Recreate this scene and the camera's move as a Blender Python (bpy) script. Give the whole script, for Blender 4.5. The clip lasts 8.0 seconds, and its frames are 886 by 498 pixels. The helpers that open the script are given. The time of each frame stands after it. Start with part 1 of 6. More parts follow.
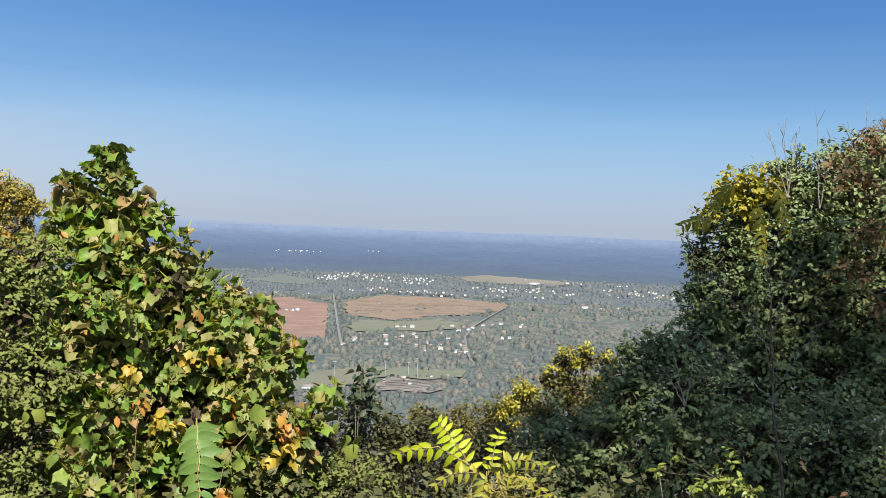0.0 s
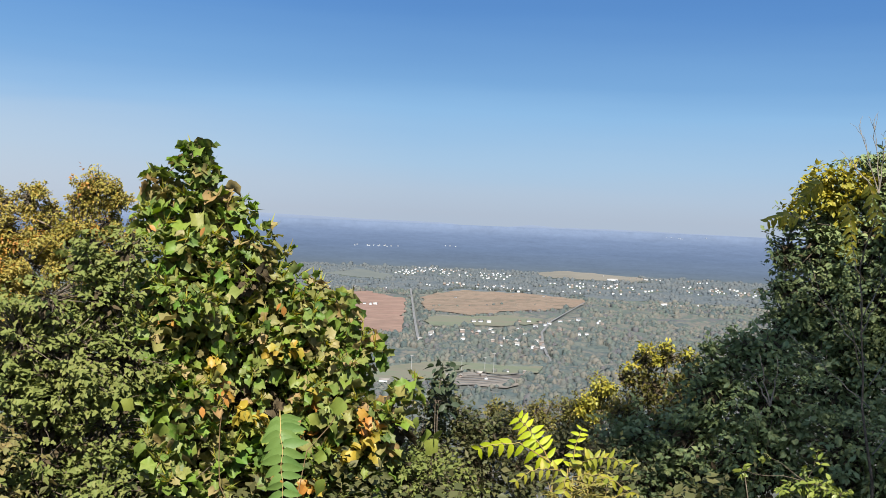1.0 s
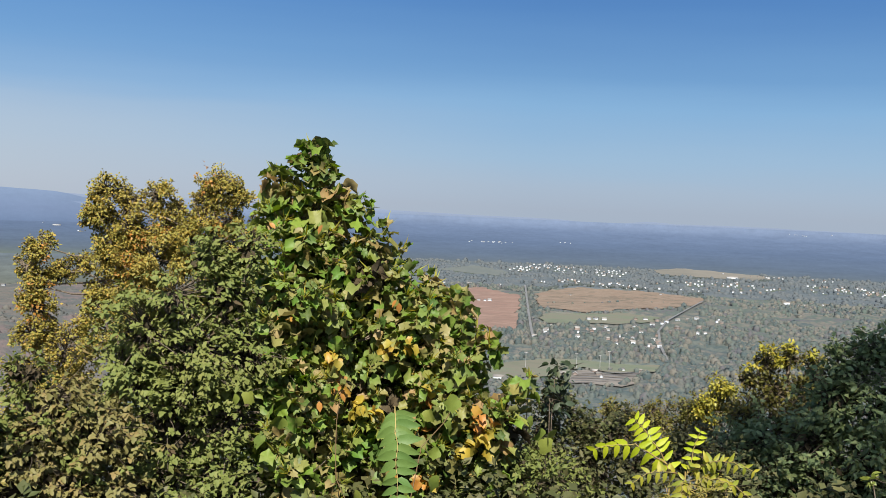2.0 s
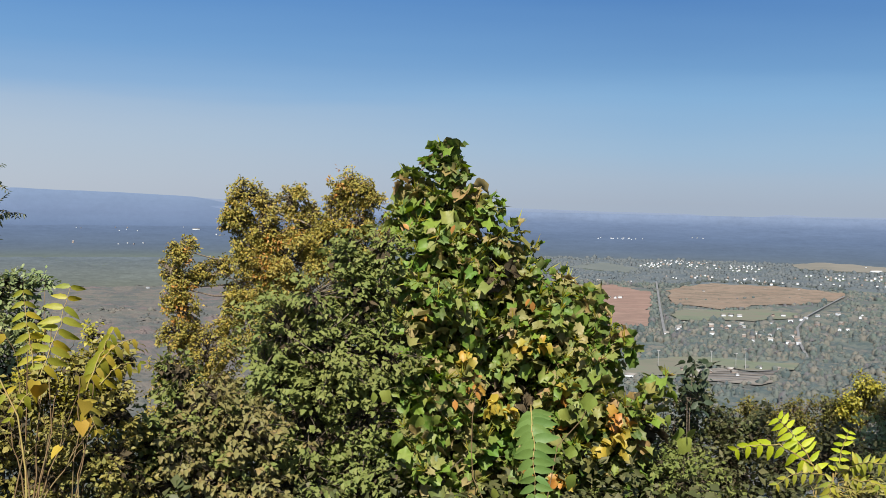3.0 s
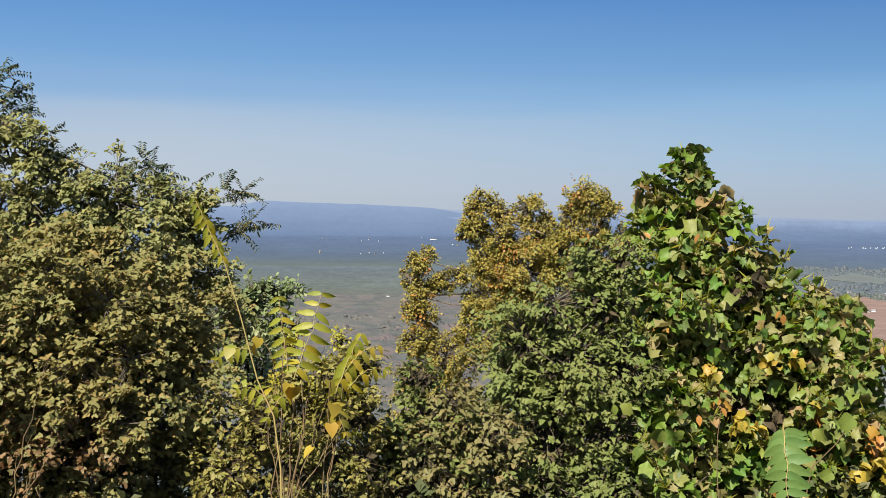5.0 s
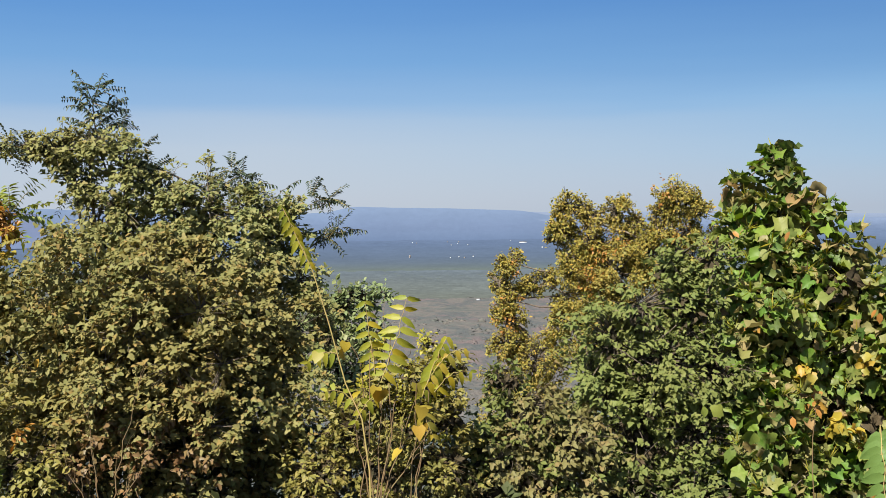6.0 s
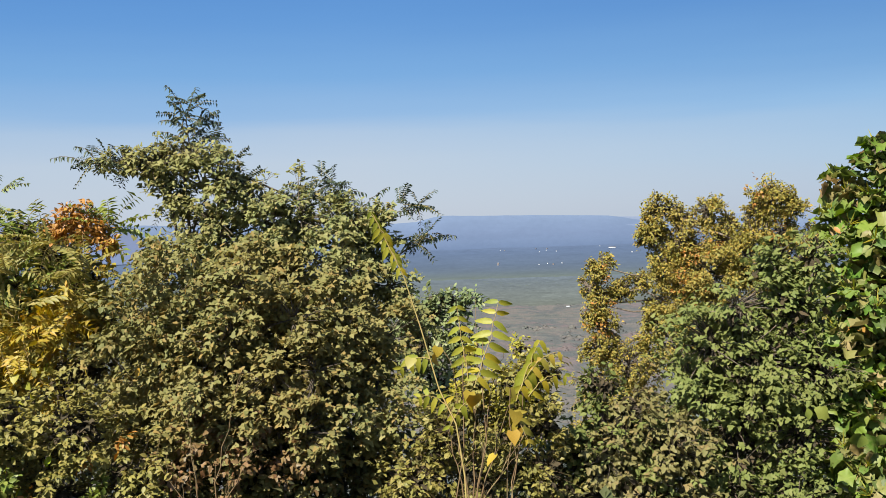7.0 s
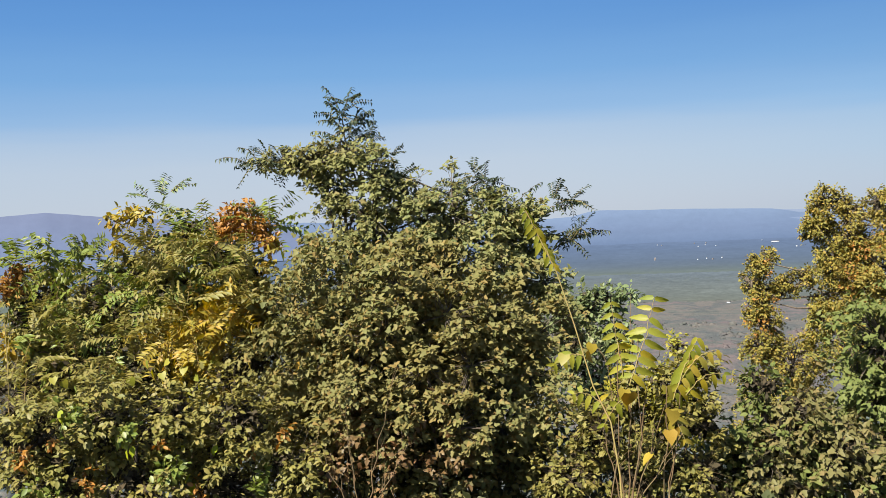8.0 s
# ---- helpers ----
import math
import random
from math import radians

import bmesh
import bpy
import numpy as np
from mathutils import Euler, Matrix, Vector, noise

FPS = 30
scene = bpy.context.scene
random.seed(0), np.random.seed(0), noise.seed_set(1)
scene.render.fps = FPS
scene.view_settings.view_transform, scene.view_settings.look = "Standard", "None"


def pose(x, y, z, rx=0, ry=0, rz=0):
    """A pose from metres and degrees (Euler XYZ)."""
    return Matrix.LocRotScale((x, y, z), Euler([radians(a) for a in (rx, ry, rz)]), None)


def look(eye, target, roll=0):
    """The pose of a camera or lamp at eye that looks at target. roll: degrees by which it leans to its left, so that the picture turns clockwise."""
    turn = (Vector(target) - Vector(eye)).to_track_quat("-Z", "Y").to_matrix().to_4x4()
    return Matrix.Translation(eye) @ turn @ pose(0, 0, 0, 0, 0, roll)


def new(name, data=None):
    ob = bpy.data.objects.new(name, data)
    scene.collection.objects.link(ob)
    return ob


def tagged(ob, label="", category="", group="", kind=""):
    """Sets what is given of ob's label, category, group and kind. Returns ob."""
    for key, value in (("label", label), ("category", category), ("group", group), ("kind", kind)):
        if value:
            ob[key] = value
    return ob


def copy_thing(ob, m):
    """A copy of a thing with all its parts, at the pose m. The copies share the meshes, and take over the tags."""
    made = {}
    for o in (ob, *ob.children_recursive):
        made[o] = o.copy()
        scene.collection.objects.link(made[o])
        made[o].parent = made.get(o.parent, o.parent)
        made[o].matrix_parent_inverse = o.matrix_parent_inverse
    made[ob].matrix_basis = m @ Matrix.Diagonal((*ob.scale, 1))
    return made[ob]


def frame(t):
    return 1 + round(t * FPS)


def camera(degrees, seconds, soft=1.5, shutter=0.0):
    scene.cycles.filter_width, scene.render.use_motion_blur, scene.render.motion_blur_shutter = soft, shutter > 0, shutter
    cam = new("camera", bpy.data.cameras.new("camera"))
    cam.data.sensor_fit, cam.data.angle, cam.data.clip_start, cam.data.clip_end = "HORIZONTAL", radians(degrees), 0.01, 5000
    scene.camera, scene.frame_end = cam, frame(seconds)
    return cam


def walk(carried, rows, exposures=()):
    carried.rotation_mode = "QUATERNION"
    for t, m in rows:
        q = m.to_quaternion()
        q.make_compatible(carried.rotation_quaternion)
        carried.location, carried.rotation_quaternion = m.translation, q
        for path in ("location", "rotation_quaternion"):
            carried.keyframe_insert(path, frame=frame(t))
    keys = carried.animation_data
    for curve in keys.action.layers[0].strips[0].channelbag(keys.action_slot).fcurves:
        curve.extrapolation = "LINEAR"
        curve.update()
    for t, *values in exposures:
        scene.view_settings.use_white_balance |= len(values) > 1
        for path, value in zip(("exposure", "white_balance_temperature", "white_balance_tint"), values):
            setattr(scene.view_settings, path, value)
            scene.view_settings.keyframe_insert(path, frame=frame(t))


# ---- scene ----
EYE = 1.6
EXPO = 1.4
cam = camera(46.0, 8.0, 0.8)
ROWS = [
    (0.0, -0.000, -0.000, 0.000, 88.50, -2.20, 0.06),
    (0.5, -0.013, 0.009, -0.004, 88.18, -1.94, 2.07),
    (1.0, -0.027, 0.018, -0.003, 88.06, -2.40, 4.30),
    (1.2, -0.028, 0.021, -0.002, 87.95, -2.32, 5.80),
    (2.3, -0.031, 0.034, 0.005, 87.45, -1.85, 12.46),
    (2.5, -0.042, 0.027, 0.004, 87.33, -1.27, 13.93),
    (3.0, -0.054, 0.005, 0.008, 87.32, -1.10, 17.57),
    (3.5, -0.069, -0.004, 0.009, 87.57, -1.54, 20.55),
    (4.0, -0.089, 0.002, 0.008, 87.78, -1.25, 23.77),
    (4.5, -0.108, 0.026, 0.004, 87.84, -0.99, 27.02),
    (5.0, -0.109, 0.036, 0.001, 87.68, -0.57, 30.34),
    (5.2, -0.108, 0.038, 0.004, 87.68, -0.39, 31.49),
    (6.3, -0.059, 0.033, -0.005, 87.96, 0.39, 35.96),
    (6.5, -0.063, 0.033, -0.011, 88.09, -0.26, 35.95),
    (7.0, -0.101, 0.054, -0.026, 88.41, 2.00, 40.00),
    (7.5, -0.110, 0.078, -0.028, 88.45, 1.93, 45.11),
    (8.0, -0.106, 0.074, -0.024, 88.49, 2.51, 48.45),
]
walk(cam, [(t, pose(x, y, EYE + z, rx, ry, rz)) for t, x, y, z, rx, ry, rz in ROWS], exposures=[(0.0, EXPO), (1.0, EXPO - 0.02), (2.5, EXPO - 0.25), (4.0, EXPO - 0.2), (5.2, EXPO - 0.15), (6.5, EXPO - 0.06), (8.0, EXPO - 0.04)])

# ---- light: a clear autumn morning, the sun behind the overlook ----
SUN = Vector((0.097, -0.688, 0.719)).normalized()
world = bpy.data.worlds.new("sky")
scene.world = world
world.use_nodes = True
wn, wl = world.node_tree.nodes, world.node_tree.links
sky = wn.new("ShaderNodeTexSky")
sky.sky_type = "NISHITA"
sky.sun_disc = False
sky.sun_elevation = math.asin(SUN.z)
sky.sun_rotation = math.atan2(SUN.x, SUN.y)
sky.altitude, sky.air_density, sky.dust_density, sky.ozone_density = 300, 1.0, 0.6, 1.6
wn["Background"].inputs["Strength"].default_value = 0.06


def world_math(op, a, b):
    n = wn.new("ShaderNodeMath")
    n.operation = op
    for i, v in enumerate((a, b)):
        if isinstance(v, (int, float)):
            n.inputs[i].default_value = v
        else:
            wl.new(v, n.inputs[i])
    return n.outputs[0]


# thin morning haze low in the sky: a pale veil with a ragged upper edge, fading upwards into blue
wco, wsep, wnoise, wmap = wn.new("ShaderNodeTexCoord"), wn.new("ShaderNodeSeparateXYZ"), wn.new("ShaderNodeTexNoise"), wn.new("ShaderNodeMapping")
wl.new(wco.outputs["Generated"], wsep.inputs[0])
wmap.inputs["Scale"].default_value = (2.0, 2.0, 26.0)
wl.new(wco.outputs["Generated"], wmap.inputs["Vector"])
wl.new(wmap.outputs[0], wnoise.inputs["Vector"])
wnoise.inputs["Scale"].default_value, wnoise.inputs["Detail"].default_value = 1.6, 4.0
height = world_math("ADD", wsep.outputs["Z"], world_math("MULTIPLY", world_math("SUBTRACT", wnoise.outputs["Fac"], 0.5), 0.018))


def sky_ramp(stops):
    r = wn.new("ShaderNodeValToRGB")
    while len(r.color_ramp.elements) < len(stops):
        r.color_ramp.elements.new(0.9)
    for e, (at, c) in zip(r.color_ramp.elements, stops):
        e.position, e.color = at, (*[v * 0.39 / 0.06 for v in c], 1)
    wl.new(height, r.inputs[0])
    return r.outputs[0]


def sky_mix(fac, a, b):
    m = wn.new("ShaderNodeMix")
    m.data_type = "RGBA"
    if isinstance(fac, float):
        m.inputs[0].default_value = fac
    else:
        wl.new(fac, m.inputs[0])
    wl.new(a, m.inputs[6])
    wl.new(b, m.inputs[7])
    return m.outputs[2]


clear = sky_ramp(((0.0, (0.38, 0.47, 0.62)), (0.022, (0.36, 0.485, 0.67)), (0.05, (0.31, 0.49, 0.72)), (0.098, (0.22, 0.44, 0.73)), (0.125, (0.145, 0.345, 0.655)), (0.19, (0.070, 0.228, 0.56)), (0.27, (0.038, 0.158, 0.455)), (0.6, (0.03, 0.11, 0.36))))
veiled = sky_ramp(((0.0, (0.51, 0.58, 0.70)), (0.06, (0.48, 0.575, 0.72)), (0.085, (0.41, 0.54, 0.73)), (0.102, (0.27, 0.46, 0.74)), (0.14, (0.17, 0.385, 0.72)), (0.19, (0.105, 0.30, 0.67)), (0.27, (0.058, 0.215, 0.58)), (0.6, (0.03, 0.11, 0.36))))
side = wn.new("ShaderNodeMapRange")
side.inputs["From Min"].default_value, side.inputs["From Max"].default_value = -0.1, -0.7
wl.new(wsep.outputs["X"], side.inputs["Value"])
# the hazy sky brightens all round the sun, behind the overlook
toward, lobe, glow = wn.new("ShaderNodeVectorMath"), world_math("POWER", 0.0, 3.0), wn.new("ShaderNodeMix")
toward.operation = "DOT_PRODUCT"
wl.new(wco.outputs["Generated"], toward.inputs[0])
toward.inputs[1].default_value = SUN
wl.new(world_math("MAXIMUM", toward.outputs["Value"], 0.0), lobe.node.inputs[0])
glow.data_type, glow.blend_type = "RGBA", "ADD"
wl.new(lobe, glow.inputs[0])
wl.new(sky_mix(0.9, sky.outputs[0], sky_mix(side.outputs[0], clear, veiled)), glow.inputs[6])
glow.inputs[7].default_value = (5.2, 6.0, 7.0, 1)
wl.new(glow.outputs[2], wn["Background"].inputs["Color"])
sun = new("sun", bpy.data.lights.new("sun", "SUN"))
sun.data.energy, sun.data.angle, sun.data.color = 5.0, radians(0.6), (1.0, 0.93, 0.80)
sun.matrix_world = look((0, 0, 60), Vector((0, 0, 60)) - SUN)


# ---- materials ----
def material(name):
    m = bpy.data.materials.new(name)
    m.use_nodes = True
    nt = m.node_tree
    return m, nt.nodes, nt.links, nt.nodes["Principled BSDF"]


def ramp(nodes, links, source, colours):
    r = nodes.new("ShaderNodeValToRGB")
    el = r.color_ramp.elements
    while len(el) < len(colours):
        el.new(0.5)
    for i, c in enumerate(colours):
        el[i].position = i / (len(colours) - 1)
        el[i].color = (*c, 1)
    links.new(source, r.inputs[0])
    return r.outputs[0]


def noise_tex(nodes, links, scale, detail=4.0, rough=0.6, coord="Object", stretch=(1, 1, 1)):
    co = nodes.new("ShaderNodeTexCoord")
    n = nodes.new("ShaderNodeTexNoise")
    n.inputs["Scale"].default_value, n.inputs["Detail"].default_value, n.inputs["Roughness"].default_value = scale, detail, rough
    mp = nodes.new("ShaderNodeMapping")
    mp.inputs["Scale"].default_value = stretch
    links.new(co.outputs[coord], mp.inputs["Vector"])
    links.new(mp.outputs[0], n.inputs["Vector"])
    return n.outputs["Fac"]


def mixed(nodes, links, fac, a, b):
    m = nodes.new("ShaderNodeMix")
    m.data_type = "RGBA"
    for socket, v in ((m.inputs[0], fac), (m.inputs[6], a), (m.inputs[7], b)):
        if isinstance(v, (int, float)):
            socket.default_value = v
        elif isinstance(v, tuple):
            socket.default_value = (*v, 1)
        else:
            links.new(v, socket)
    return m.outputs[2]


def leaf_material(name, colours, aged, amount=0.45, through_light=0.35, rough=0.5, patch=0.9, gloss=0.35):
    """Leaf: each one its own tint, with patches of the crown turning towards the aged colour."""
    m, n, l, p = material(name)
    geo, info, add, fract = n.new("ShaderNodeNewGeometry"), n.new("ShaderNodeObjectInfo"), n.new("ShaderNodeMath"), n.new("ShaderNodeMath")
    l.new(geo.outputs["Random Per Island"], add.inputs[0])
    l.new(info.outputs["Random"], add.inputs[1])
    fract.operation = "FRACT"
    l.new(add.outputs[0], fract.inputs[0])
    colours = [(0.92 * r, 0.83 * g, 0.86 * b) for r, g, b in colours]
    aged = tuple(0.88 * c for c in aged)
    tint = ramp(n, l, fract.outputs[0], colours)
    where = n.new("ShaderNodeMapRange")
    where.inputs["From Min"].default_value, where.inputs["From Max"].default_value, where.inputs["To Max"].default_value = 0.45, 0.75, amount
    l.new(noise_tex(n, l, patch, 3.0, 0.65), where.inputs["Value"])
    col = mixed(n, l, where.outputs[0], tint, aged)
    fine = n.new("ShaderNodeMapRange")
    fine.inputs["To Min"].default_value, fine.inputs["To Max"].default_value = 0.72, 1.25
    l.new(noise_tex(n, l, 26.0, 3.0, 0.6), fine.inputs["Value"])
    hsv = n.new("ShaderNodeHueSaturation")
    l.new(fine.outputs[0], hsv.inputs["Value"])
    l.new(col, hsv.inputs["Color"])
    l.new(hsv.outputs[0], p.inputs["Base Color"])
    p.inputs["Roughness"].default_value = rough
    p.inputs["Specular IOR Level"].default_value = gloss
    tr = n.new("ShaderNodeBsdfTranslucent")
    warm = n.new("ShaderNodeHueSaturation")
    warm.inputs["Hue"].default_value, warm.inputs["Saturation"].default_value, warm.inputs["Value"].default_value = 0.485, 1.15, 1.3
    l.new(hsv.outputs[0], warm.inputs["Color"])
    l.new(warm.outputs[0], tr.inputs["Color"])
    mix = n.new("ShaderNodeMixShader")
    mix.inputs[0].default_value = 0.72 * through_light
    l.new(p.outputs[0], mix.inputs[1])
    l.new(tr.outputs[0], mix.inputs[2])
    l.new(mix.outputs[0], n["Material Output"].inputs["Surface"])
    return m


def rough_material(name, colours, scale, rough=0.9, bump=0.0, detail=6.0, island=0.0, stretch=(1, 1, 1), relief=0.0):
    m, n, l, p = material(name)
    f = noise_tex(n, l, scale, detail, 0.65, "Object", stretch)
    wide = n.new("ShaderNodeMapRange")
    wide.inputs["From Min"].default_value, wide.inputs["From Max"].default_value = 0.3, 0.7
    l.new(f, wide.inputs["Value"])
    source = wide.outputs[0]
    if island:
        geo, info, a, b = n.new("ShaderNodeNewGeometry"), n.new("ShaderNodeObjectInfo"), n.new("ShaderNodeMix"), n.new("ShaderNodeMath")
        l.new(geo.outputs["Random Per Island"], b.inputs[0])
        l.new(info.outputs["Random"], b.inputs[1])
        fr = n.new("ShaderNodeMath")
        fr.operation = "FRACT"
        l.new(b.outputs[0], fr.inputs[0])
        a.inputs[0].default_value = island
        l.new(source, a.inputs[2])
        l.new(fr.outputs[0], a.inputs[3])
        source = a.outputs[0]
    l.new(ramp(n, l, source, colours), p.inputs["Base Color"])
    p.inputs["Roughness"].default_value = rough
    p.inputs["Specular IOR Level"].default_value = 0.2
    if relief:
        fine = noise_tex(n, l, relief, 4.0, 0.7)
        b = n.new("ShaderNodeBump")
        b.inputs["Strength"].default_value, b.inputs["Distance"].default_value = 1.0, 0.5 / relief
        l.new(fine, b.inputs["Height"])
        l.new(b.outputs[0], p.inputs["Normal"])
    if bump:
        b = n.new("ShaderNodeBump")
        b.inputs["Strength"].default_value, b.inputs["Distance"].default_value = bump, 1.0 / scale
        l.new(f, b.inputs["Height"])
        l.new(b.outputs[0], p.inputs["Normal"])
    return m


BARK = rough_material("bark", [(0.035, 0.028, 0.02), (0.10, 0.08, 0.06), (0.17, 0.14, 0.11)], 18, 0.9, 0.5)
# inner leaves, darkened to stand for the shade inside crowns
INNER_SHADE = rough_material("inner_shade_leaf", [(0.020, 0.017, 0.011), (0.040, 0.034, 0.020), (0.055, 0.040, 0.022), (0.028, 0.030, 0.016)], 14, 0.9, 0.3, 4, 0.6)
PALE_BARK = rough_material("pale_bark", [(0.08, 0.07, 0.055), (0.15, 0.135, 0.115), (0.20, 0.18, 0.16)], 14, 0.9, 0.4)
STALK = rough_material("stalk", [(0.16, 0.12, 0.04), (0.25, 0.20, 0.07), (0.22, 0.12, 0.06)], 9, 0.6)
RED_STALK = rough_material("red_stalk", [(0.09, 0.055, 0.03), (0.15, 0.10, 0.05), (0.12, 0.10, 0.05)], 9, 0.8)
TULIP = leaf_material("tulip_leaf", [(0.076, 0.173, 0.026), (0.132, 0.247, 0.029), (0.046, 0.098, 0.021), (0.215, 0.227, 0.070), (0.089, 0.192, 0.026), (0.303, 0.253, 0.117), (0.069, 0.148, 0.026), (0.153, 0.253, 0.032), (0.051, 0.111, 0.021), (0.270, 0.253, 0.096), (0.108, 0.216, 0.028), (0.190, 0.241, 0.047), (0.076, 0.161, 0.024), (0.266, 0.185, 0.080), (0.127, 0.241, 0.029), (0.052, 0.117, 0.021)], (0.257, 0.225, 0.096), 0.5, 0.42, 0.5, 2.6, 0.25)
MAPLE = leaf_material("dull_leaf", [(0.107, 0.157, 0.041), (0.157, 0.200, 0.056), (0.119, 0.166, 0.045), (0.175, 0.208, 0.064)], (0.178, 0.170, 0.051), 0.5, 0.40, 0.6, 0.9, 0.15)
VINE = leaf_material("vine_leaf", [(0.140, 0.176, 0.059), (0.236, 0.246, 0.088), (0.175, 0.200, 0.067), (0.264, 0.265, 0.101), (0.119, 0.154, 0.055), (0.280, 0.219, 0.074), (0.195, 0.219, 0.074)], (0.239, 0.187, 0.058), 0.6, 0.5, 0.6, 0.7, 0.15)
OAK = leaf_material("oak_leaf", [(0.207, 0.227, 0.051), (0.278, 0.264, 0.051), (0.226, 0.233, 0.059), (0.339, 0.258, 0.051), (0.171, 0.214, 0.051)], (0.313, 0.233, 0.066), 0.4, 0.4, 0.55, 0.5, 0.2)
LOCUST = leaf_material("locust_leaf", [(0.162, 0.176, 0.042), (0.235, 0.239, 0.060), (0.186, 0.194, 0.048), (0.273, 0.250, 0.072), (0.149, 0.176, 0.048)], (0.240, 0.203, 0.054), 0.5, 0.42, 0.5, 0.9, 0.25)
FEATHER = leaf_material("feather_leaf", [(0.163, 0.204, 0.078), (0.253, 0.283, 0.104), (0.196, 0.236, 0.082), (0.290, 0.301, 0.119), (0.138, 0.193, 0.073), (0.264, 0.236, 0.092)], (0.239, 0.210, 0.072), 0.6, 0.5, 0.6, 0.8, 0.15)
DARK = leaf_material("dark_leaf", [(0.126, 0.201, 0.083), (0.177, 0.250, 0.109), (0.149, 0.224, 0.091), (0.233, 0.289, 0.116)], (0.200, 0.209, 0.087), 0.5, 0.34, 0.5, 0.9, 0.25)
# yellow leaves; also paints sunlit edges onto the hillside and slope trees
GOLD = leaf_material("golden_leaf", [(0.230, 0.247, 0.030), (0.297, 0.286, 0.030), (0.189, 0.221, 0.030), (0.351, 0.299, 0.030)], (0.270, 0.260, 0.040), 0.4, 0.36, 0.5)
BRONZE = leaf_material("bronze_leaf", [(0.16, 0.11, 0.045), (0.20, 0.13, 0.05), (0.11, 0.11, 0.04), (0.22, 0.11, 0.05)], (0.15, 0.12, 0.05), 0.5, 0.32, 0.5)
YELLOW = leaf_material("yellow_leaf", [(0.294, 0.258, 0.030), (0.372, 0.305, 0.040), (0.236, 0.238, 0.040), (0.372, 0.238, 0.030)], (0.304, 0.248, 0.040), 0.4, 0.4, 0.5)
LIME = leaf_material("lime_leaf", [(0.22, 0.31, 0.012), (0.29, 0.36, 0.018), (0.25, 0.33, 0.015)], (0.36, 0.33, 0.02), 0.4, 0.35, 0.5, 0.9, 0.2)
GREEN_FROND = leaf_material("green_frond_leaf", [(0.075, 0.155, 0.039), (0.106, 0.189, 0.046), (0.094, 0.169, 0.039)], (0.11, 0.14, 0.035), 0.4, 0.3, 0.5, 0.9, 0.2)
# locust tops' silhouette against the sky, put into a dark colour; sprig shares it
SPIRE = leaf_material("darkened_leaf", [(0.027, 0.051, 0.027), (0.042, 0.066, 0.033), (0.033, 0.057, 0.027), (0.060, 0.078, 0.036)], (0.11, 0.12, 0.055), 0.3, 0.3, 0.5)
FRESH = leaf_material("fresh_leaf", [(0.109, 0.172, 0.032), (0.155, 0.218, 0.040), (0.184, 0.230, 0.046)], (0.230, 0.241, 0.046), 0.4, 0.35, 0.45)
PALE_FROND = leaf_material("pale_frond_leaf", [(0.247, 0.300, 0.035), (0.346, 0.352, 0.042), (0.198, 0.264, 0.035), (0.420, 0.352, 0.027)], (0.341, 0.343, 0.075), 0.4, 0.6, 0.5)
RUST = leaf_material("rust_leaf", [(0.312, 0.149, 0.030), (0.390, 0.207, 0.040), (0.247, 0.127, 0.030), (0.364, 0.241, 0.040)], (0.286, 0.184, 0.040), 0.4, 0.35, 0.5)
KHAKI = leaf_material("khaki_leaf", [(0.137, 0.151, 0.055), (0.182, 0.185, 0.066), (0.152, 0.157, 0.055), (0.202, 0.168, 0.066)], (0.170, 0.140, 0.050), 0.5, 0.35, 0.55, 0.9, 0.2)
BROWN = leaf_material("brown_leaf", [(0.062, 0.078, 0.025), (0.090, 0.095, 0.034), (0.056, 0.073, 0.022), (0.056, 0.078, 0.022)], (0.056, 0.049, 0.021), 0.5, 0.25, 0.6)
# darker, shaded half of a pair: sunlit tops are put on in GOLD
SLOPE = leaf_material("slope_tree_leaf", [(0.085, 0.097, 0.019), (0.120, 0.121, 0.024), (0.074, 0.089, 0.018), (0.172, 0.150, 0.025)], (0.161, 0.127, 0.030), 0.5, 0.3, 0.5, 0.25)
GROUND = rough_material("ground", [(0.048, 0.046, 0.027), (0.065, 0.061, 0.035), (0.083, 0.068, 0.041)], 0.02, 0.95, 0.0, 14, 0.0, (1, 1, 1), 3.0)
# valley air haze is put into these woods' base colours as grey-blue
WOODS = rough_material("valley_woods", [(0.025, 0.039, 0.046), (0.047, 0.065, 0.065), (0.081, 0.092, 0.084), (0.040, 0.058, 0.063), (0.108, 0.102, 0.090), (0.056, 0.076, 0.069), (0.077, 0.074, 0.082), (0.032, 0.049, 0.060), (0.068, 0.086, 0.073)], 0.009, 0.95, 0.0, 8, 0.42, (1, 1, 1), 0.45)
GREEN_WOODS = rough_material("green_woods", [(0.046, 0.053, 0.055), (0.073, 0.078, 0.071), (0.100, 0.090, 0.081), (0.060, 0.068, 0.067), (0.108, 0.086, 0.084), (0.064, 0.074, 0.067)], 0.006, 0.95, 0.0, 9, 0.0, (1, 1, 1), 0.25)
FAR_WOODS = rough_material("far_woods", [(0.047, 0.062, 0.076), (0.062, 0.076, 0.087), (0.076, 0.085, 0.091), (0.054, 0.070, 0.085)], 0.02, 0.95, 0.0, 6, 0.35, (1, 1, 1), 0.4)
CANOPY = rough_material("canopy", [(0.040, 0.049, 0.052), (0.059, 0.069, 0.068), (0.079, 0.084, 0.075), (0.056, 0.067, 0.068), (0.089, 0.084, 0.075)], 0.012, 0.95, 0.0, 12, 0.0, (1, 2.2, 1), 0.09)
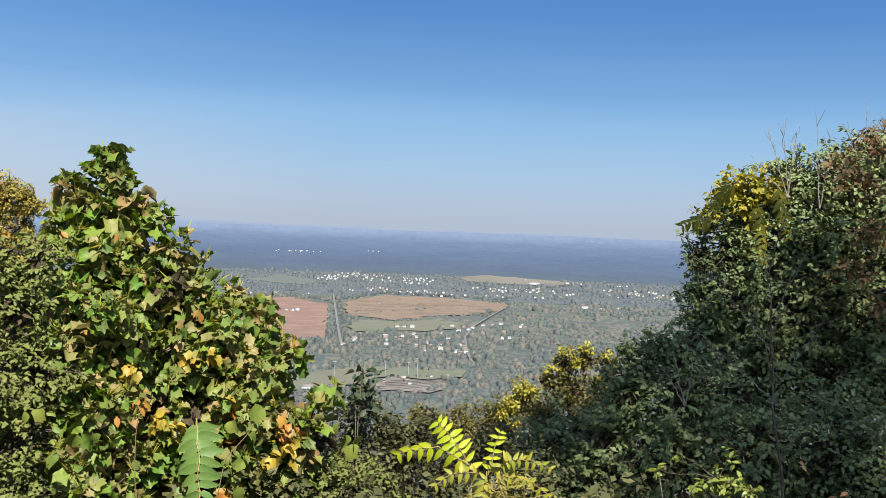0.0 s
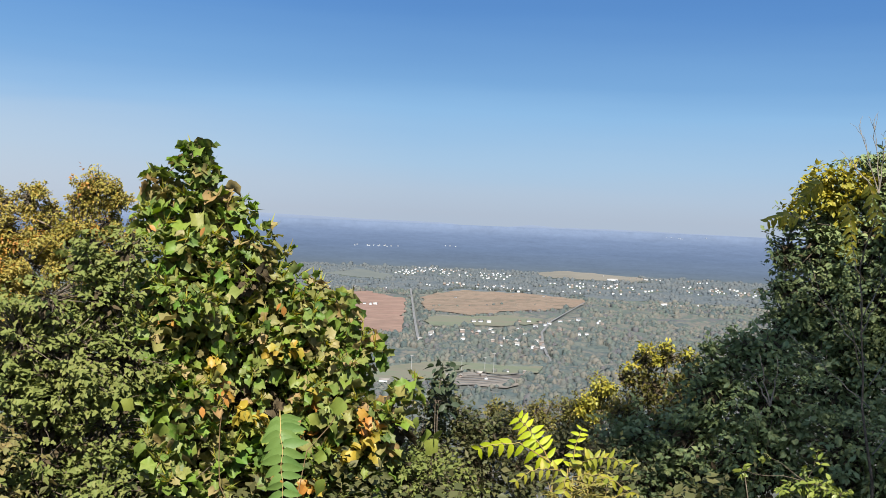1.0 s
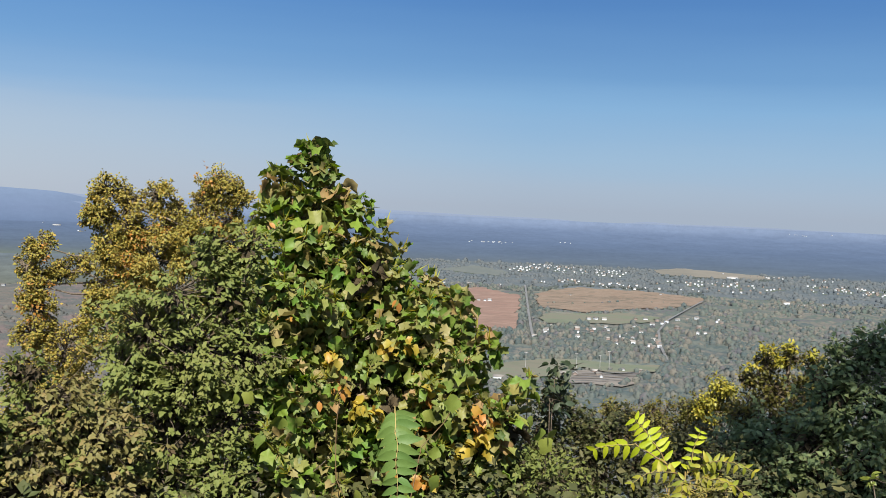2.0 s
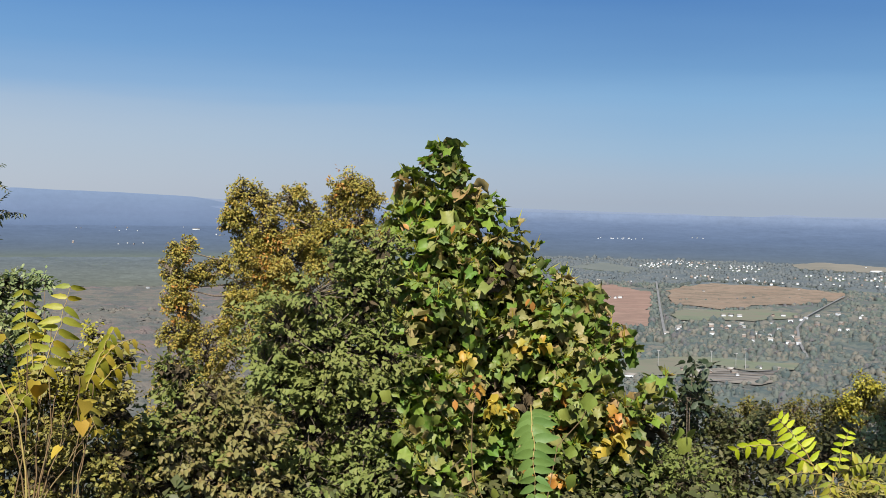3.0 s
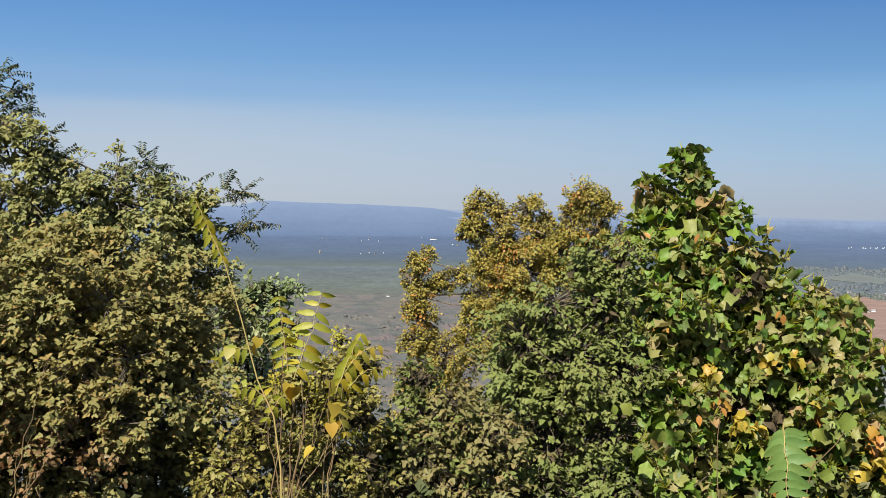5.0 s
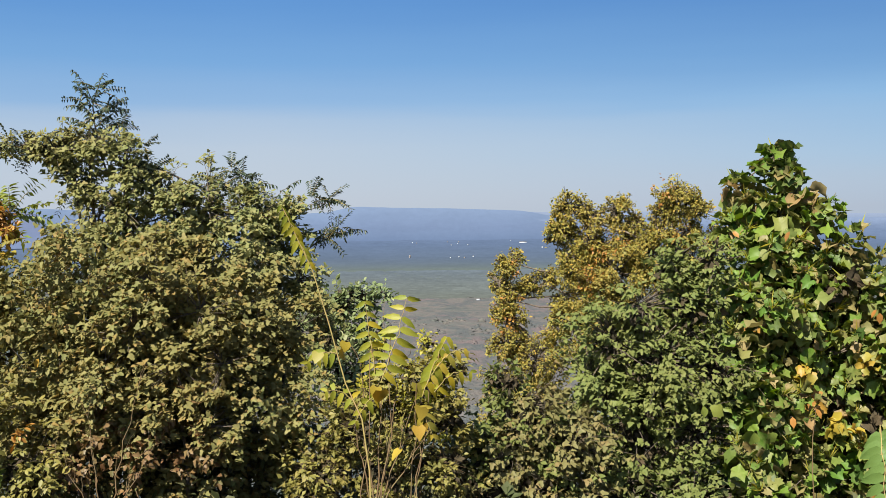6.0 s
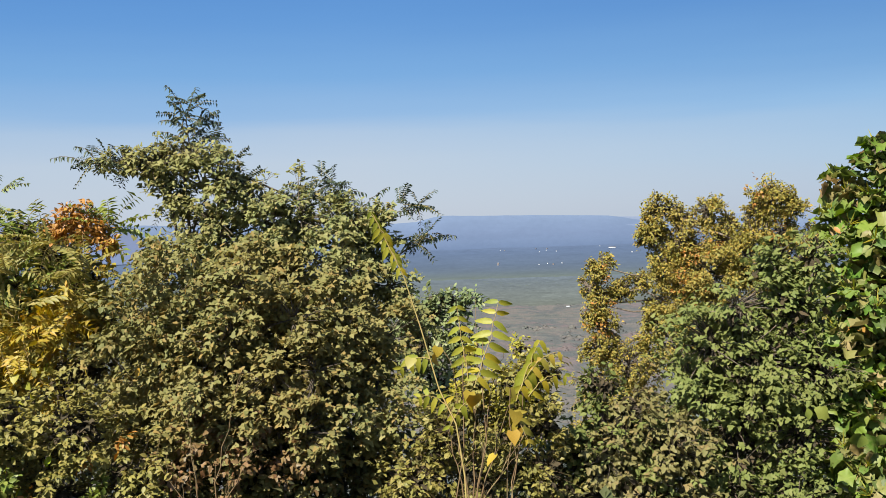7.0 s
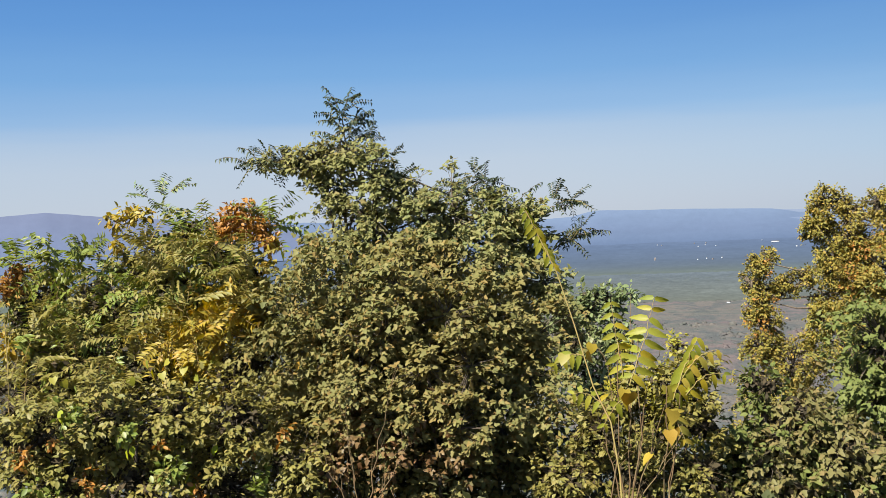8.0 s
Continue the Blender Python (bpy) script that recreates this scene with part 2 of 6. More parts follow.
FIELD_BROWN = rough_material("stubble_field", [(0.090, 0.062, 0.052), (0.175, 0.112, 0.092), (0.125, 0.086, 0.070), (0.190, 0.128, 0.104), (0.110, 0.078, 0.062)], 0.035, 0.95, 0.0, 12, 0.0, (0.25, 1, 1))
FIELD_TAN = rough_material("tan_field", [(0.056, 0.056, 0.044), (0.175, 0.122, 0.092), (0.115, 0.090, 0.068), (0.170, 0.130, 0.100), (0.080, 0.070, 0.054), (0.155, 0.110, 0.084), (0.066, 0.070, 0.052)], 0.026, 0.95, 0.0, 12, 0.0, (0.35, 1, 1))
FIELD_GREEN = rough_material("green_field", [(0.068, 0.085, 0.061), (0.095, 0.110, 0.078), (0.109, 0.104, 0.082), (0.080, 0.094, 0.067)], 0.02, 0.95, 0.0, 10, 0.0, (0.388, 0.900, 0.950))
# far fields: saturation lowered in the colour to imitate haze
FIELD_PALE = rough_material("pale_field", [(0.094, 0.092, 0.081), (0.126, 0.119, 0.103), (0.106, 0.101, 0.089)], 0.012, 0.95, 0.0, 8, 0.0, (0.270, 0.840, 0.860))
FIELD_STRIP = rough_material("strip_field", [(0.070, 0.082, 0.082), (0.086, 0.097, 0.092)], 0.01, 0.95, 0.0, 6)
PAVED = rough_material("paved_yard", [(0.086, 0.078, 0.069), (0.125, 0.114, 0.102), (0.158, 0.147, 0.134)], 0.03, 0.9, 0.0, 8)
ROAD = rough_material("road", [(0.107, 0.111, 0.115), (0.139, 0.143, 0.148)], 0.02, 0.9, 0.0, 6)
DARK_YARD = rough_material("dark_yard", [(0.051, 0.051, 0.056), (0.122, 0.112, 0.112)], 0.2, 0.9, 0.0, 4)
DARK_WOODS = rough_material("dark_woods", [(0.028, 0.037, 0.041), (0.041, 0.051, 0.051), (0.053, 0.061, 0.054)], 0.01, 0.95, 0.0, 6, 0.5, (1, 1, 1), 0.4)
WHITE = rough_material("white_siding", [(0.40, 0.43, 0.48), (0.50, 0.53, 0.58)], 0.3, 0.6)
STEEL = rough_material("galvanised_steel", [(0.230, 0.230, 0.238), (0.295, 0.295, 0.303)], 0.3, 0.6)
TAN_WALL = rough_material("brick_wall", [(0.164, 0.127, 0.115), (0.230, 0.193, 0.176)], 0.2, 0.8, 0.0, 4, 0.5)
ROOF = rough_material("roof", [(0.082, 0.082, 0.082), (0.148, 0.139, 0.131), (0.262, 0.254, 0.246)], 0.02, 0.8, 0.0, 3, 0.8)


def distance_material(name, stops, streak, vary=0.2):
    """A plain backdrop of distance: air haze put into the woods' colour by range, with a faint glow of its own."""
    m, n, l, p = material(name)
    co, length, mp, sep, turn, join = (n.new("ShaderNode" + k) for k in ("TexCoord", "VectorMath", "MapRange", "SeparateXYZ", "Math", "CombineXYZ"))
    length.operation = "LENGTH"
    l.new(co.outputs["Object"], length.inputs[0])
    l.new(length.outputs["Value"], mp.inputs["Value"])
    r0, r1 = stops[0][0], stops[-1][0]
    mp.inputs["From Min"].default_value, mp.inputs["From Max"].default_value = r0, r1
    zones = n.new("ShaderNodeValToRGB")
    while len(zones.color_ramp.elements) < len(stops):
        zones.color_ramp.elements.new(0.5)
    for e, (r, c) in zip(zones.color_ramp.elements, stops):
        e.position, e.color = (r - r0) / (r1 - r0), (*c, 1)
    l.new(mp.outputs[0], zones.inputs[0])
    # tone bands curve round the camera, imitating foreshortened woods and fields
    turn.operation = "ARCTAN2"
    l.new(co.outputs["Object"], sep.inputs[0])
    l.new(sep.outputs["X"], turn.inputs[0])
    l.new(sep.outputs["Y"], turn.inputs[1])
    l.new(turn.outputs[0], join.inputs[0])
    l.new(length.outputs["Value"], join.inputs[1])
    bands = []
    for k, (sx, sy) in enumerate(((38.0, streak), (9.0, streak * 0.3), (160.0, streak * 1.6))):
        by = n.new("ShaderNodeVectorMath")
        by.operation = "MULTIPLY"
        by.inputs[1].default_value = (sx, sy, 1)
        l.new(join.outputs[0], by.inputs[0])
        t = n.new("ShaderNodeTexNoise")
        t.inputs["Scale"].default_value, t.inputs["Detail"].default_value, t.inputs["Roughness"].default_value = 1.0, 5.0, 0.7
        l.new(by.outputs[0], t.inputs["Vector"])
        bands.append(t.outputs["Fac"])
    both, three = n.new("ShaderNodeMath"), n.new("ShaderNodeMath")
    l.new(bands[0], both.inputs[0])
    l.new(bands[1], both.inputs[1])
    l.new(both.outputs[0], three.inputs[0])
    l.new(bands[2], three.inputs[1])
    v = n.new("ShaderNodeMapRange")
    v.inputs["From Min"].default_value, v.inputs["From Max"].default_value = 1.1, 1.9
    v.inputs["To Min"].default_value, v.inputs["To Max"].default_value = 1 - vary, 1 + vary
    l.new(three.outputs[0], v.inputs["Value"])
    hsv = n.new("ShaderNodeHueSaturation")
    l.new(v.outputs[0], hsv.inputs["Value"])
    l.new(zones.outputs[0], hsv.inputs["Color"])
    l.new(hsv.outputs[0], p.inputs["Base Color"])
    # haze brightness as emission, on land that gives off no light
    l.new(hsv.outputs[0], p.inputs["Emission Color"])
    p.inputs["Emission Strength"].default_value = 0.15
    p.inputs["Roughness"].default_value, p.inputs["Specular IOR Level"].default_value = 1.0, 0.0
    return m


# each stop is a range and the haze-tinted colour painted there
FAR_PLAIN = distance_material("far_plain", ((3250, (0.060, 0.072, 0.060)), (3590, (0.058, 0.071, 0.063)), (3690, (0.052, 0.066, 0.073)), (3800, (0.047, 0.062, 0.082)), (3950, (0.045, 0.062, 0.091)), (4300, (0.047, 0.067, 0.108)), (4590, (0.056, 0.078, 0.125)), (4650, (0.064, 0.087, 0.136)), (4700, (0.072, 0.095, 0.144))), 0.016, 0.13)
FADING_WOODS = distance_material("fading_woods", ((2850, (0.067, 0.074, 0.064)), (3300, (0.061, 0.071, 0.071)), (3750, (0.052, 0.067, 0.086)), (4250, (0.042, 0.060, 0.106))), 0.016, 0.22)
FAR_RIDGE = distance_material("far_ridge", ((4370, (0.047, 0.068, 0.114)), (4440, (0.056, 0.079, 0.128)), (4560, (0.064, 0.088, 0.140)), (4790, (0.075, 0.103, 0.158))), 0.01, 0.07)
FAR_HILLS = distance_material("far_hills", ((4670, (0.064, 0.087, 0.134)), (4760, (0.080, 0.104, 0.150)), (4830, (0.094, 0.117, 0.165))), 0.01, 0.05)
HAZED_SHOULDER = distance_material("hazed_shoulder", ((4300, (0.067, 0.089, 0.145)), (4740, (0.077, 0.093, 0.145))), 0.01, 0.07)


# ---- mesh helpers ----
def mesh_np(name, verts, faces, smooth=False):
    """A mesh of triangles from two arrays."""
    me = bpy.data.meshes.new(name)
    verts, faces = np.asarray(verts, np.float32), np.asarray(faces, np.int32)
    k = faces.shape[1]
    me.vertices.add(len(verts))
    me.vertices.foreach_set("co", verts.ravel())
    me.loops.add(faces.size)
    me.loops.foreach_set("vertex_index", faces.ravel())
    me.polygons.add(len(faces))
    me.polygons.foreach_set("loop_start", np.arange(0, faces.size, k, dtype=np.int32))
    if smooth:
        me.polygons.foreach_set("use_smooth", np.ones(len(faces), bool))
    me.update(calc_edges=True)
    me.validate()
    return me


def thing(name, label, category, place=(0, 0, 0), group="", kind=""):
    ob = new(name)
    ob.location = place
    ob.empty_display_size = 0.2
    return tagged(ob, label, category, group, kind)


def under(ob, parent):
    """Hang ob under parent, keeping its own coordinates as world coordinates (parents only have a place)."""
    ob.parent = parent
    off = Vector(parent.location)
    if parent.parent:
        off = off + parent.parent.location
    ob.matrix_parent_inverse = Matrix.Translation(-off)
    return ob


def part_np(name, verts, faces, mat, parent, label="", smooth=False, kind=""):
    me = mesh_np(name, verts, faces, smooth)
    me.materials.append(mat)
    return tagged(under(new(name, me), parent), label, "", "", kind)


def setting(name, verts, faces, mat, label, category, smooth=True, kind="structure"):
    me = mesh_np(name, verts, faces, smooth)
    me.materials.append(mat)
    return tagged(new(name, me), label, category, "", kind)


def unit(v):
    return v / np.maximum(np.linalg.norm(v, axis=-1, keepdims=True), 1e-9)


def tubes(paths, sides=5):
    """Tapered limbs: each path is (points, first radius, last radius). Quads, all in one array."""
    vs, fs, k = [], [], 0
    for pts, r0, r1 in paths:
        pts = np.asarray(pts, float)
        n = len(pts)
        d = unit(np.gradient(pts, axis=0))
        a = unit(np.cross(d, [0.31, 0.95, 0.07]))
        b = np.cross(d, a)
        rr = np.linspace(r0, r1, n)[:, None, None]
        ang = np.linspace(0, 2 * np.pi, sides, endpoint=False)
        ring = pts[:, None] + rr * (a[:, None] * np.cos(ang)[None, :, None] + b[:, None] * np.sin(ang)[None, :, None])
        vs.append(ring.reshape(-1, 3))
        i, j = np.meshgrid(np.arange(n - 1), np.arange(sides), indexing="ij")
        j2 = (j + 1) % sides
        fs.append(np.stack([i * sides + j, i * sides + j2, (i + 1) * sides + j2, (i + 1) * sides + j], -1).reshape(-1, 4) + k)
        k += n * sides
    return np.concatenate(vs), np.concatenate(fs)


def bent(a, b, n, sag, rng, wobble=0.04):
    """A limb from a to b, bowed by sag, a little crooked."""
    a, b = np.asarray(a, float), np.asarray(b, float)
    t = np.linspace(0, 1, n)[:, None]
    size = np.linalg.norm(b - a)
    p = a + (b - a) * t + np.array([0, 0, sag]) * np.sin(np.pi * t)
    j = rng.normal(0, wobble * size, (n, 3)) * np.sin(np.pi * t)
    return p + j


# leaf outlines: x across, y from stalk to tip, z the fold
def leaf_fan(outline, fold=0.12, curl=0.12):
    """Half outline (x, y) from stalk to tip -> a leaf folded along its midrib."""
    h = np.array(outline, float)
    mid = np.array([[0, 0, 0], [0, 0.5, 0], [0, 1, 0]], float)
    right = np.column_stack([h[:, 0], h[:, 1], np.abs(h[:, 0]) * fold])
    left = right * [-1, 1, 1]
    v = np.concatenate([mid, right, left])
    v[:, 2] -= curl * v[:, 1] ** 2
    n, f = len(h), []
    for s, flip in ((3, False), (3 + n, True)):
        chain = [0] + [s + i for i in range(n)] + [2]
        for p, q in zip(chain, chain[1:]):
            f.append((1, q, p) if flip else (1, p, q))
    return v, np.array(f)


TULIP_HALF = [(0.20, -0.03), (0.42, 0.05), (0.53, 0.22), (0.47, 0.38), (0.44, 0.58), (0.44, 0.90), (0.20, 0.88)]
TULIP_LEAF = leaf_fan(TULIP_HALF, 0.55, 0.5)
TULIP_LEAVES = [leaf_fan(TULIP_HALF, fold, curl) for fold, curl in ((0.35, 0.2), (0.75, 0.4), (1.1, 0.5), (0.55, 0.8), (0.9, 0.0), (-0.4, 0.4), (1.0, 0.3))]
crumple = np.random.default_rng(9)
TULIP_LEAVES = [(v + np.column_stack([np.zeros((len(v), 2)), crumple.normal(0, 0.1, len(v))]), f) for v, f in TULIP_LEAVES]
OVAL_LEAF = leaf_fan([(0.24, 0.25), (0.26, 0.6)], 0.2, 0.15)
SMALL_LEAF = (np.array([[0, 0, 0], [0.3, 0.45, 0.06], [0, 1, -0.12], [-0.3, 0.45, 0.06]], float), np.array([(0, 1, 2), (0, 2, 3)]))
HEART_LEAF = leaf_fan([(0.34, -0.12), (0.52, 0.18), (0.34, 0.58)], 0.15, 0.2)
LOBED_LEAF = leaf_fan([(0.42, 0.22), (0.24, 0.45), (0.22, 0.76)], 0.25, 0.2)
NARROW_LEAF = (np.array([[0, 0, 0], [0.2, 0.4, 0.05], [0, 1, -0.18], [-0.2, 0.4, 0.05]], float), np.array([(0, 1, 2), (0, 2, 3)]))
NEEDLE = (np.array([[0, 0, 0], [0.05, 0.4, 0.03], [0, 1, 0], [-0.05, 0.4, 0.03]], float), np.array([(0, 1, 2), (0, 2, 3)]))
LEAFLET = leaf_fan([(0.16, 0.12), (0.19, 0.45), (0.10, 0.8)], 0.22, 0.5)


def spread(leaf, pos, along, normal, size):
    """Copies of one leaf, or of several shapes by turns, as a single pair of arrays."""
    if isinstance(leaf, list):
        vs, fs, k = [], [], 0
        for j, one in enumerate(leaf):
            v, f = spread(one, *(q[j::len(leaf)] for q in (pos, along, normal, size)))
            vs.append(v), fs.append(f + k)
            k += len(v)
        return np.concatenate(vs), np.concatenate(fs)
    v, f = leaf
    y = unit(along)
    x = unit(np.cross(y, normal))
    z = np.cross(x, y)
    m = np.stack([x, y, z], 1)
    out = np.einsum("vk,nkj->nvj", v, m) * size[:, None, None] + pos[:, None]
    faces = f[None] + (np.arange(len(pos)) * len(v))[:, None, None]
    return out.reshape(-1, 3), faces.reshape(-1, 3)


TOLIGHT = np.array([SUN.x, SUN.y, SUN.z])


def crown_leaves(blobs, size, cover, rng, droop=0.35, shell=0.55, spray=9, lump=0.25, flat=1.0, tumble=0.6, sunward=0.3, clump=0.0, outward=0.3, uneven=0.22):
    """Leaves in sprays on twigs, over and inside lumpy masses. Returns pos, along, normal, size and the twigs.
    clump gathers the twigs into tufts of about that many leaf lengths, with shaded gaps between them."""
    P, A, N, S, twigs = [], [], [], [], []
    for x, y, z, r in blobs:
        c = np.array([x, y, z])
        leaves = max(12, int(cover * 12.6 * r * r / (0.42 * size * size)))
        nt = max(3, leaves // spray)
        d = unit(rng.normal(size=(nt, 3)))
        k = rng.uniform(shell ** 2, 1.0, nt) ** 0.5
        reach = np.ones(nt)
        tuft = clump * size
        if clump and r > 0.9 * tuft:
            m = max(6, int(2.6 * (r / tuft) ** 2))
            mid = unit(rng.normal(size=(m, 3)))
            which = rng.integers(0, m, nt)
            loose = rng.uniform(size=nt) < 0.12
            d = np.where(loose[:, None], d, unit(mid[which] + rng.normal(0, 0.42 * tuft / r, (nt, 3))))
            reach = np.where(loose, 0.9, rng.uniform(0.94 - uneven, 0.94 + uneven, m)[which])
        ph = rng.uniform(0, 6.28, 6)
        bump = 1 + lump * (np.sin(d[:, 0] * 4 + ph[0]) * np.sin(d[:, 1] * 4 + ph[1]) + 0.6 * np.sin(d[:, 2] * 7 + ph[2]) * np.sin(d[:, 0] * 8 + ph[3]))
        tip = c + d * (r * k * bump * reach)[:, None]
        length = np.minimum(rng.uniform(0.22, 0.42, nt) * spray * size, 0.9 * r)
        if clump:
            length = np.minimum(length, tuft)
        way = unit((d + rng.normal(0, 0.55, (nt, 3))) * [1, 1, flat] + [0, 0, 0.12])
        root = tip - way * length[:, None]
        twigs.append((root, tip))
        t = rng.uniform(0.0, 1.0, (nt, spray))
        side = unit(np.cross(way[:, None], rng.normal(size=(nt, spray, 3))) * [1, 1, max(flat, 0.4)])
        pos = root[:, None] + way[:, None] * (length[:, None] * t)[..., None] + side * (size * 0.25)
        along = unit(way[:, None] * 0.6 + side * 0.8 + [0, 0, -droop] + rng.normal(0, 0.2, (nt, spray, 3)))
        nrm = unit(np.array([0, 0, 1.25 - sunward]) + sunward * TOLIGHT + d[:, None] * outward + rng.normal(0, tumble, (nt, spray, 3)))
        P.append(pos.reshape(-1, 3)), A.append(along.reshape(-1, 3)), N.append(nrm.reshape(-1, 3))
        S.append(size * rng.uniform(0.5, 1.22, nt * spray))
    return np.concatenate(P), np.concatenate(A), np.concatenate(N), np.concatenate(S), twigs


def ground_z(x, y):
    """Height of the ground: a level overlook, a steep wooded side, the valley floor 250 m below."""
    r = math.hypot(x, y)
    ahead = max(0.0, min(1.0, (y * 0.95 - x * 0.31 + 0.35 * r) / max(r, 0.01) / 0.9))
    fall = max(0.0, r - 2.6)
    drop = 0.42 * fall if fall < 520 else 218.4 + 30 * (1 - math.exp(-(fall - 520) / 71.4))
    return -drop * ahead


def whorl_leaves(blobs, size, density, rng, count=14):
    """Leaves on long stalks round the ends of upturned shoots: raised at the tip, spread or drooping further back.
    Returns what crown_leaves returns."""
    P, A, N, S, twigs = [], [], [], [], []
    for x, y, z, r in blobs:
        c = np.array([x, y, z])
        nt = max(2, int(12.6 * r * r * density))
        d = unit(rng.normal(size=(nt, 3)) + [0, 0, 0.15])
        tip = c + d * (r * rng.uniform(0.45, 1.12, nt))[:, None]
        axis = unit(d * [0.8, 0.8, 0.4] + [0, 0, 0.75] + rng.normal(0, 0.2, (nt, 3)))
        twigs.append((tip - axis * np.minimum(0.3, 0.9 * r), tip))
        e1 = unit(np.cross(axis, [0.3, 0.9, 0.1]))
        e2 = np.cross(axis, e1)
        turn = rng.uniform(0, 6.28, (nt, 1)) + np.arange(count) * 2.4
        down = np.linspace(0, 1, count)[None] * rng.uniform(0.6, 1.0, (nt, 1))
        lift = 0.9 - 1.3 * down + rng.normal(0, 0.25, (nt, count))
        out = unit(e1[:, None] * np.cos(turn)[..., None] + e2[:, None] * np.sin(turn)[..., None] + axis[:, None] * lift[..., None])
        stalk = size * rng.uniform(0.3, 0.9, (nt, count)) * (0.5 + 0.5 * down)
        P.append((tip[:, None] - axis[:, None] * (min(2.2 * size, 1.2 * r) * down)[..., None] + out * stalk[..., None]).reshape(-1, 3))
        A.append(unit(out + rng.normal(0, 0.25, out.shape)).reshape(-1, 3))
        N.append(unit(axis[:, None] * 0.5 + [0, 0, 0.6] + rng.normal(0, 0.5, out.shape)).reshape(-1, 3))
        S.append((size * (0.55 + 0.5 * down) * rng.uniform(0.7, 1.2, (nt, count))).reshape(-1))
    return np.concatenate(P), np.concatenate(A), np.concatenate(N), np.concatenate(S), twigs


def plant(name, label, category, base, blobs, leaf, size, cover, mat, seed, trunk=0.06, bark=None, stems=1, droop=0.35,
          shell=0.55, spray=9, pieces=0, lump=0.25, group="", flat=1.0, tumble=0.6, core=1.1, sunward=0.3, clump=0.0, outward=0.3, uneven=0.22, whorls=0, inner_mat=None):
    """A tree or bush: stems and limbs that reach into each leafy mass, twigs, and the leaves."""
    rng = np.random.default_rng(seed)
    bx, by = base
    bz = ground_z(bx, by)
    ob = thing(name, label, category, (bx, by, bz), group)
    top = max(blobs, key=lambda b: b[2])
    paths = []
    for s in range(stems):
        foot = np.array([bx + rng.normal(0, 0.12) * (stems > 1), by + rng.normal(0, 0.12) * (stems > 1), bz - 0.05])
        goal = blobs[(s * 5) % len(blobs)] if stems > 1 else top
        paths.append((bent(foot, goal[:3], 9, 0.0, rng, 0.02), trunk, trunk * 0.22))
    for path in paths:
        v, f = tubes([path], 8)
        part_np("trunk" if stems == 1 else "stem", v, f, bark or BARK, ob, smooth=True)
    if whorls:
        P, A, N, S, twigs = whorl_leaves(blobs, size, whorls, rng)
    else:
        P, A, N, S, twigs = crown_leaves(blobs, size, cover, rng, droop, shell, spray, lump, flat, tumble, sunward, clump, outward, uneven)
    spine = paths[0][0]
    for (x, y, z, r), (root, tip) in zip(blobs, twigs):
        c = np.array([x, y, z])
        at = spine[np.argmin(np.linalg.norm(spine - (c - [0, 0, 0.8 * r]), axis=1))]
        limb = [(bent(at, c, 6, 0.1 * r, rng, 0.05), trunk * 0.22, trunk * 0.08)]
        for k in range(0, len(root), max(1, len(root) // 60)):
            limb.append((bent(c + (root[k] - c) * rng.uniform(0, 0.4), tip[k], 3, 0.0, rng, 0.03), trunk * 0.1, trunk * 0.03))
        v, f = tubes(limb, 4)
        part_np("limb", v, f, bark or BARK, ob, smooth=True)
    if pieces:
        side = P @ np.array([-0.31, 0.95, 0.0])
        near = np.argsort(side + rng.normal(0, 0.35, len(P)))[:pieces]
        keep = np.ones(len(P), bool)
        keep[near] = False
        kinds = []
        for j in range(3):
            v, f = leaf[2 * j] if isinstance(leaf, list) else leaf
            w = v.copy()
            w[:, 2] += rng.normal(0, 0.05, len(w))
            me = mesh_np("leaf", w, f)
            me.materials.append(mat)
            kinds.append(me)
        for i in near:
            y = unit(A[i])
            x = unit(np.cross(y, N[i]))
            z = np.cross(x, y)
            lf = under(new("leaf", kinds[i % 3]), ob)
            lf.matrix_basis = Matrix(((x[0], y[0], z[0], P[i, 0]), (x[1], y[1], z[1], P[i, 1]), (x[2], y[2], z[2], P[i, 2]), (0, 0, 0, 1))) @ Matrix.Scale(S[i], 4)
        v, f = tubes([([P[i] - A[i] * 0.75 * S[i] + [0, 0, 0.03], P[i] - A[i] * 0.3 * S[i] + [0, 0, 0.02], P[i]], 0.0028, 0.0018) for i in near], 3)
        part_np("leaf_stalk", v, f, STALK, ob, "thin yellow-green leaf stalks", kind="stuff")
        P, A, N, S = P[keep], A[keep], N[keep], S[keep]
    v, f = spread(leaf, P, A, N, S)
    if whorls:
        # young yellow-green stalks standing in the middle of each whorl
        root, tip = (np.concatenate(q) for q in zip(*twigs))
        up = np.repeat(unit(tip - root), 6, axis=0) + rng.normal(0, 0.45, (6 * len(tip), 3))
        v2, f2 = spread(NEEDLE, np.repeat(tip, 6, axis=0), up, rng.normal(size=up.shape), size * rng.uniform(0.6, 1.3, len(up)))
        part_np("young_shoot", v2, f2, PALE_FROND, ob, "thin yellow-green young shoots", kind="stuff")
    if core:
        # inner leaves; without inner_mat a dark colour stands in for interior shade
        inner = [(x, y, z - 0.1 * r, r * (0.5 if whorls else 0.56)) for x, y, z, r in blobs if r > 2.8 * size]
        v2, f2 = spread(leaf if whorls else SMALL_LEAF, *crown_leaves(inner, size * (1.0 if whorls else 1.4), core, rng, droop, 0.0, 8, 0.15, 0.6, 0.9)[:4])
        part_np("inner_foliage", v2, f2, inner_mat or INNER_SHADE, ob, "" if inner_mat else "dark inner leaves, interior shade put into their colour", kind="stuff")
    part_np("crown", v, f, mat, ob, kind="stuff")
    return ob


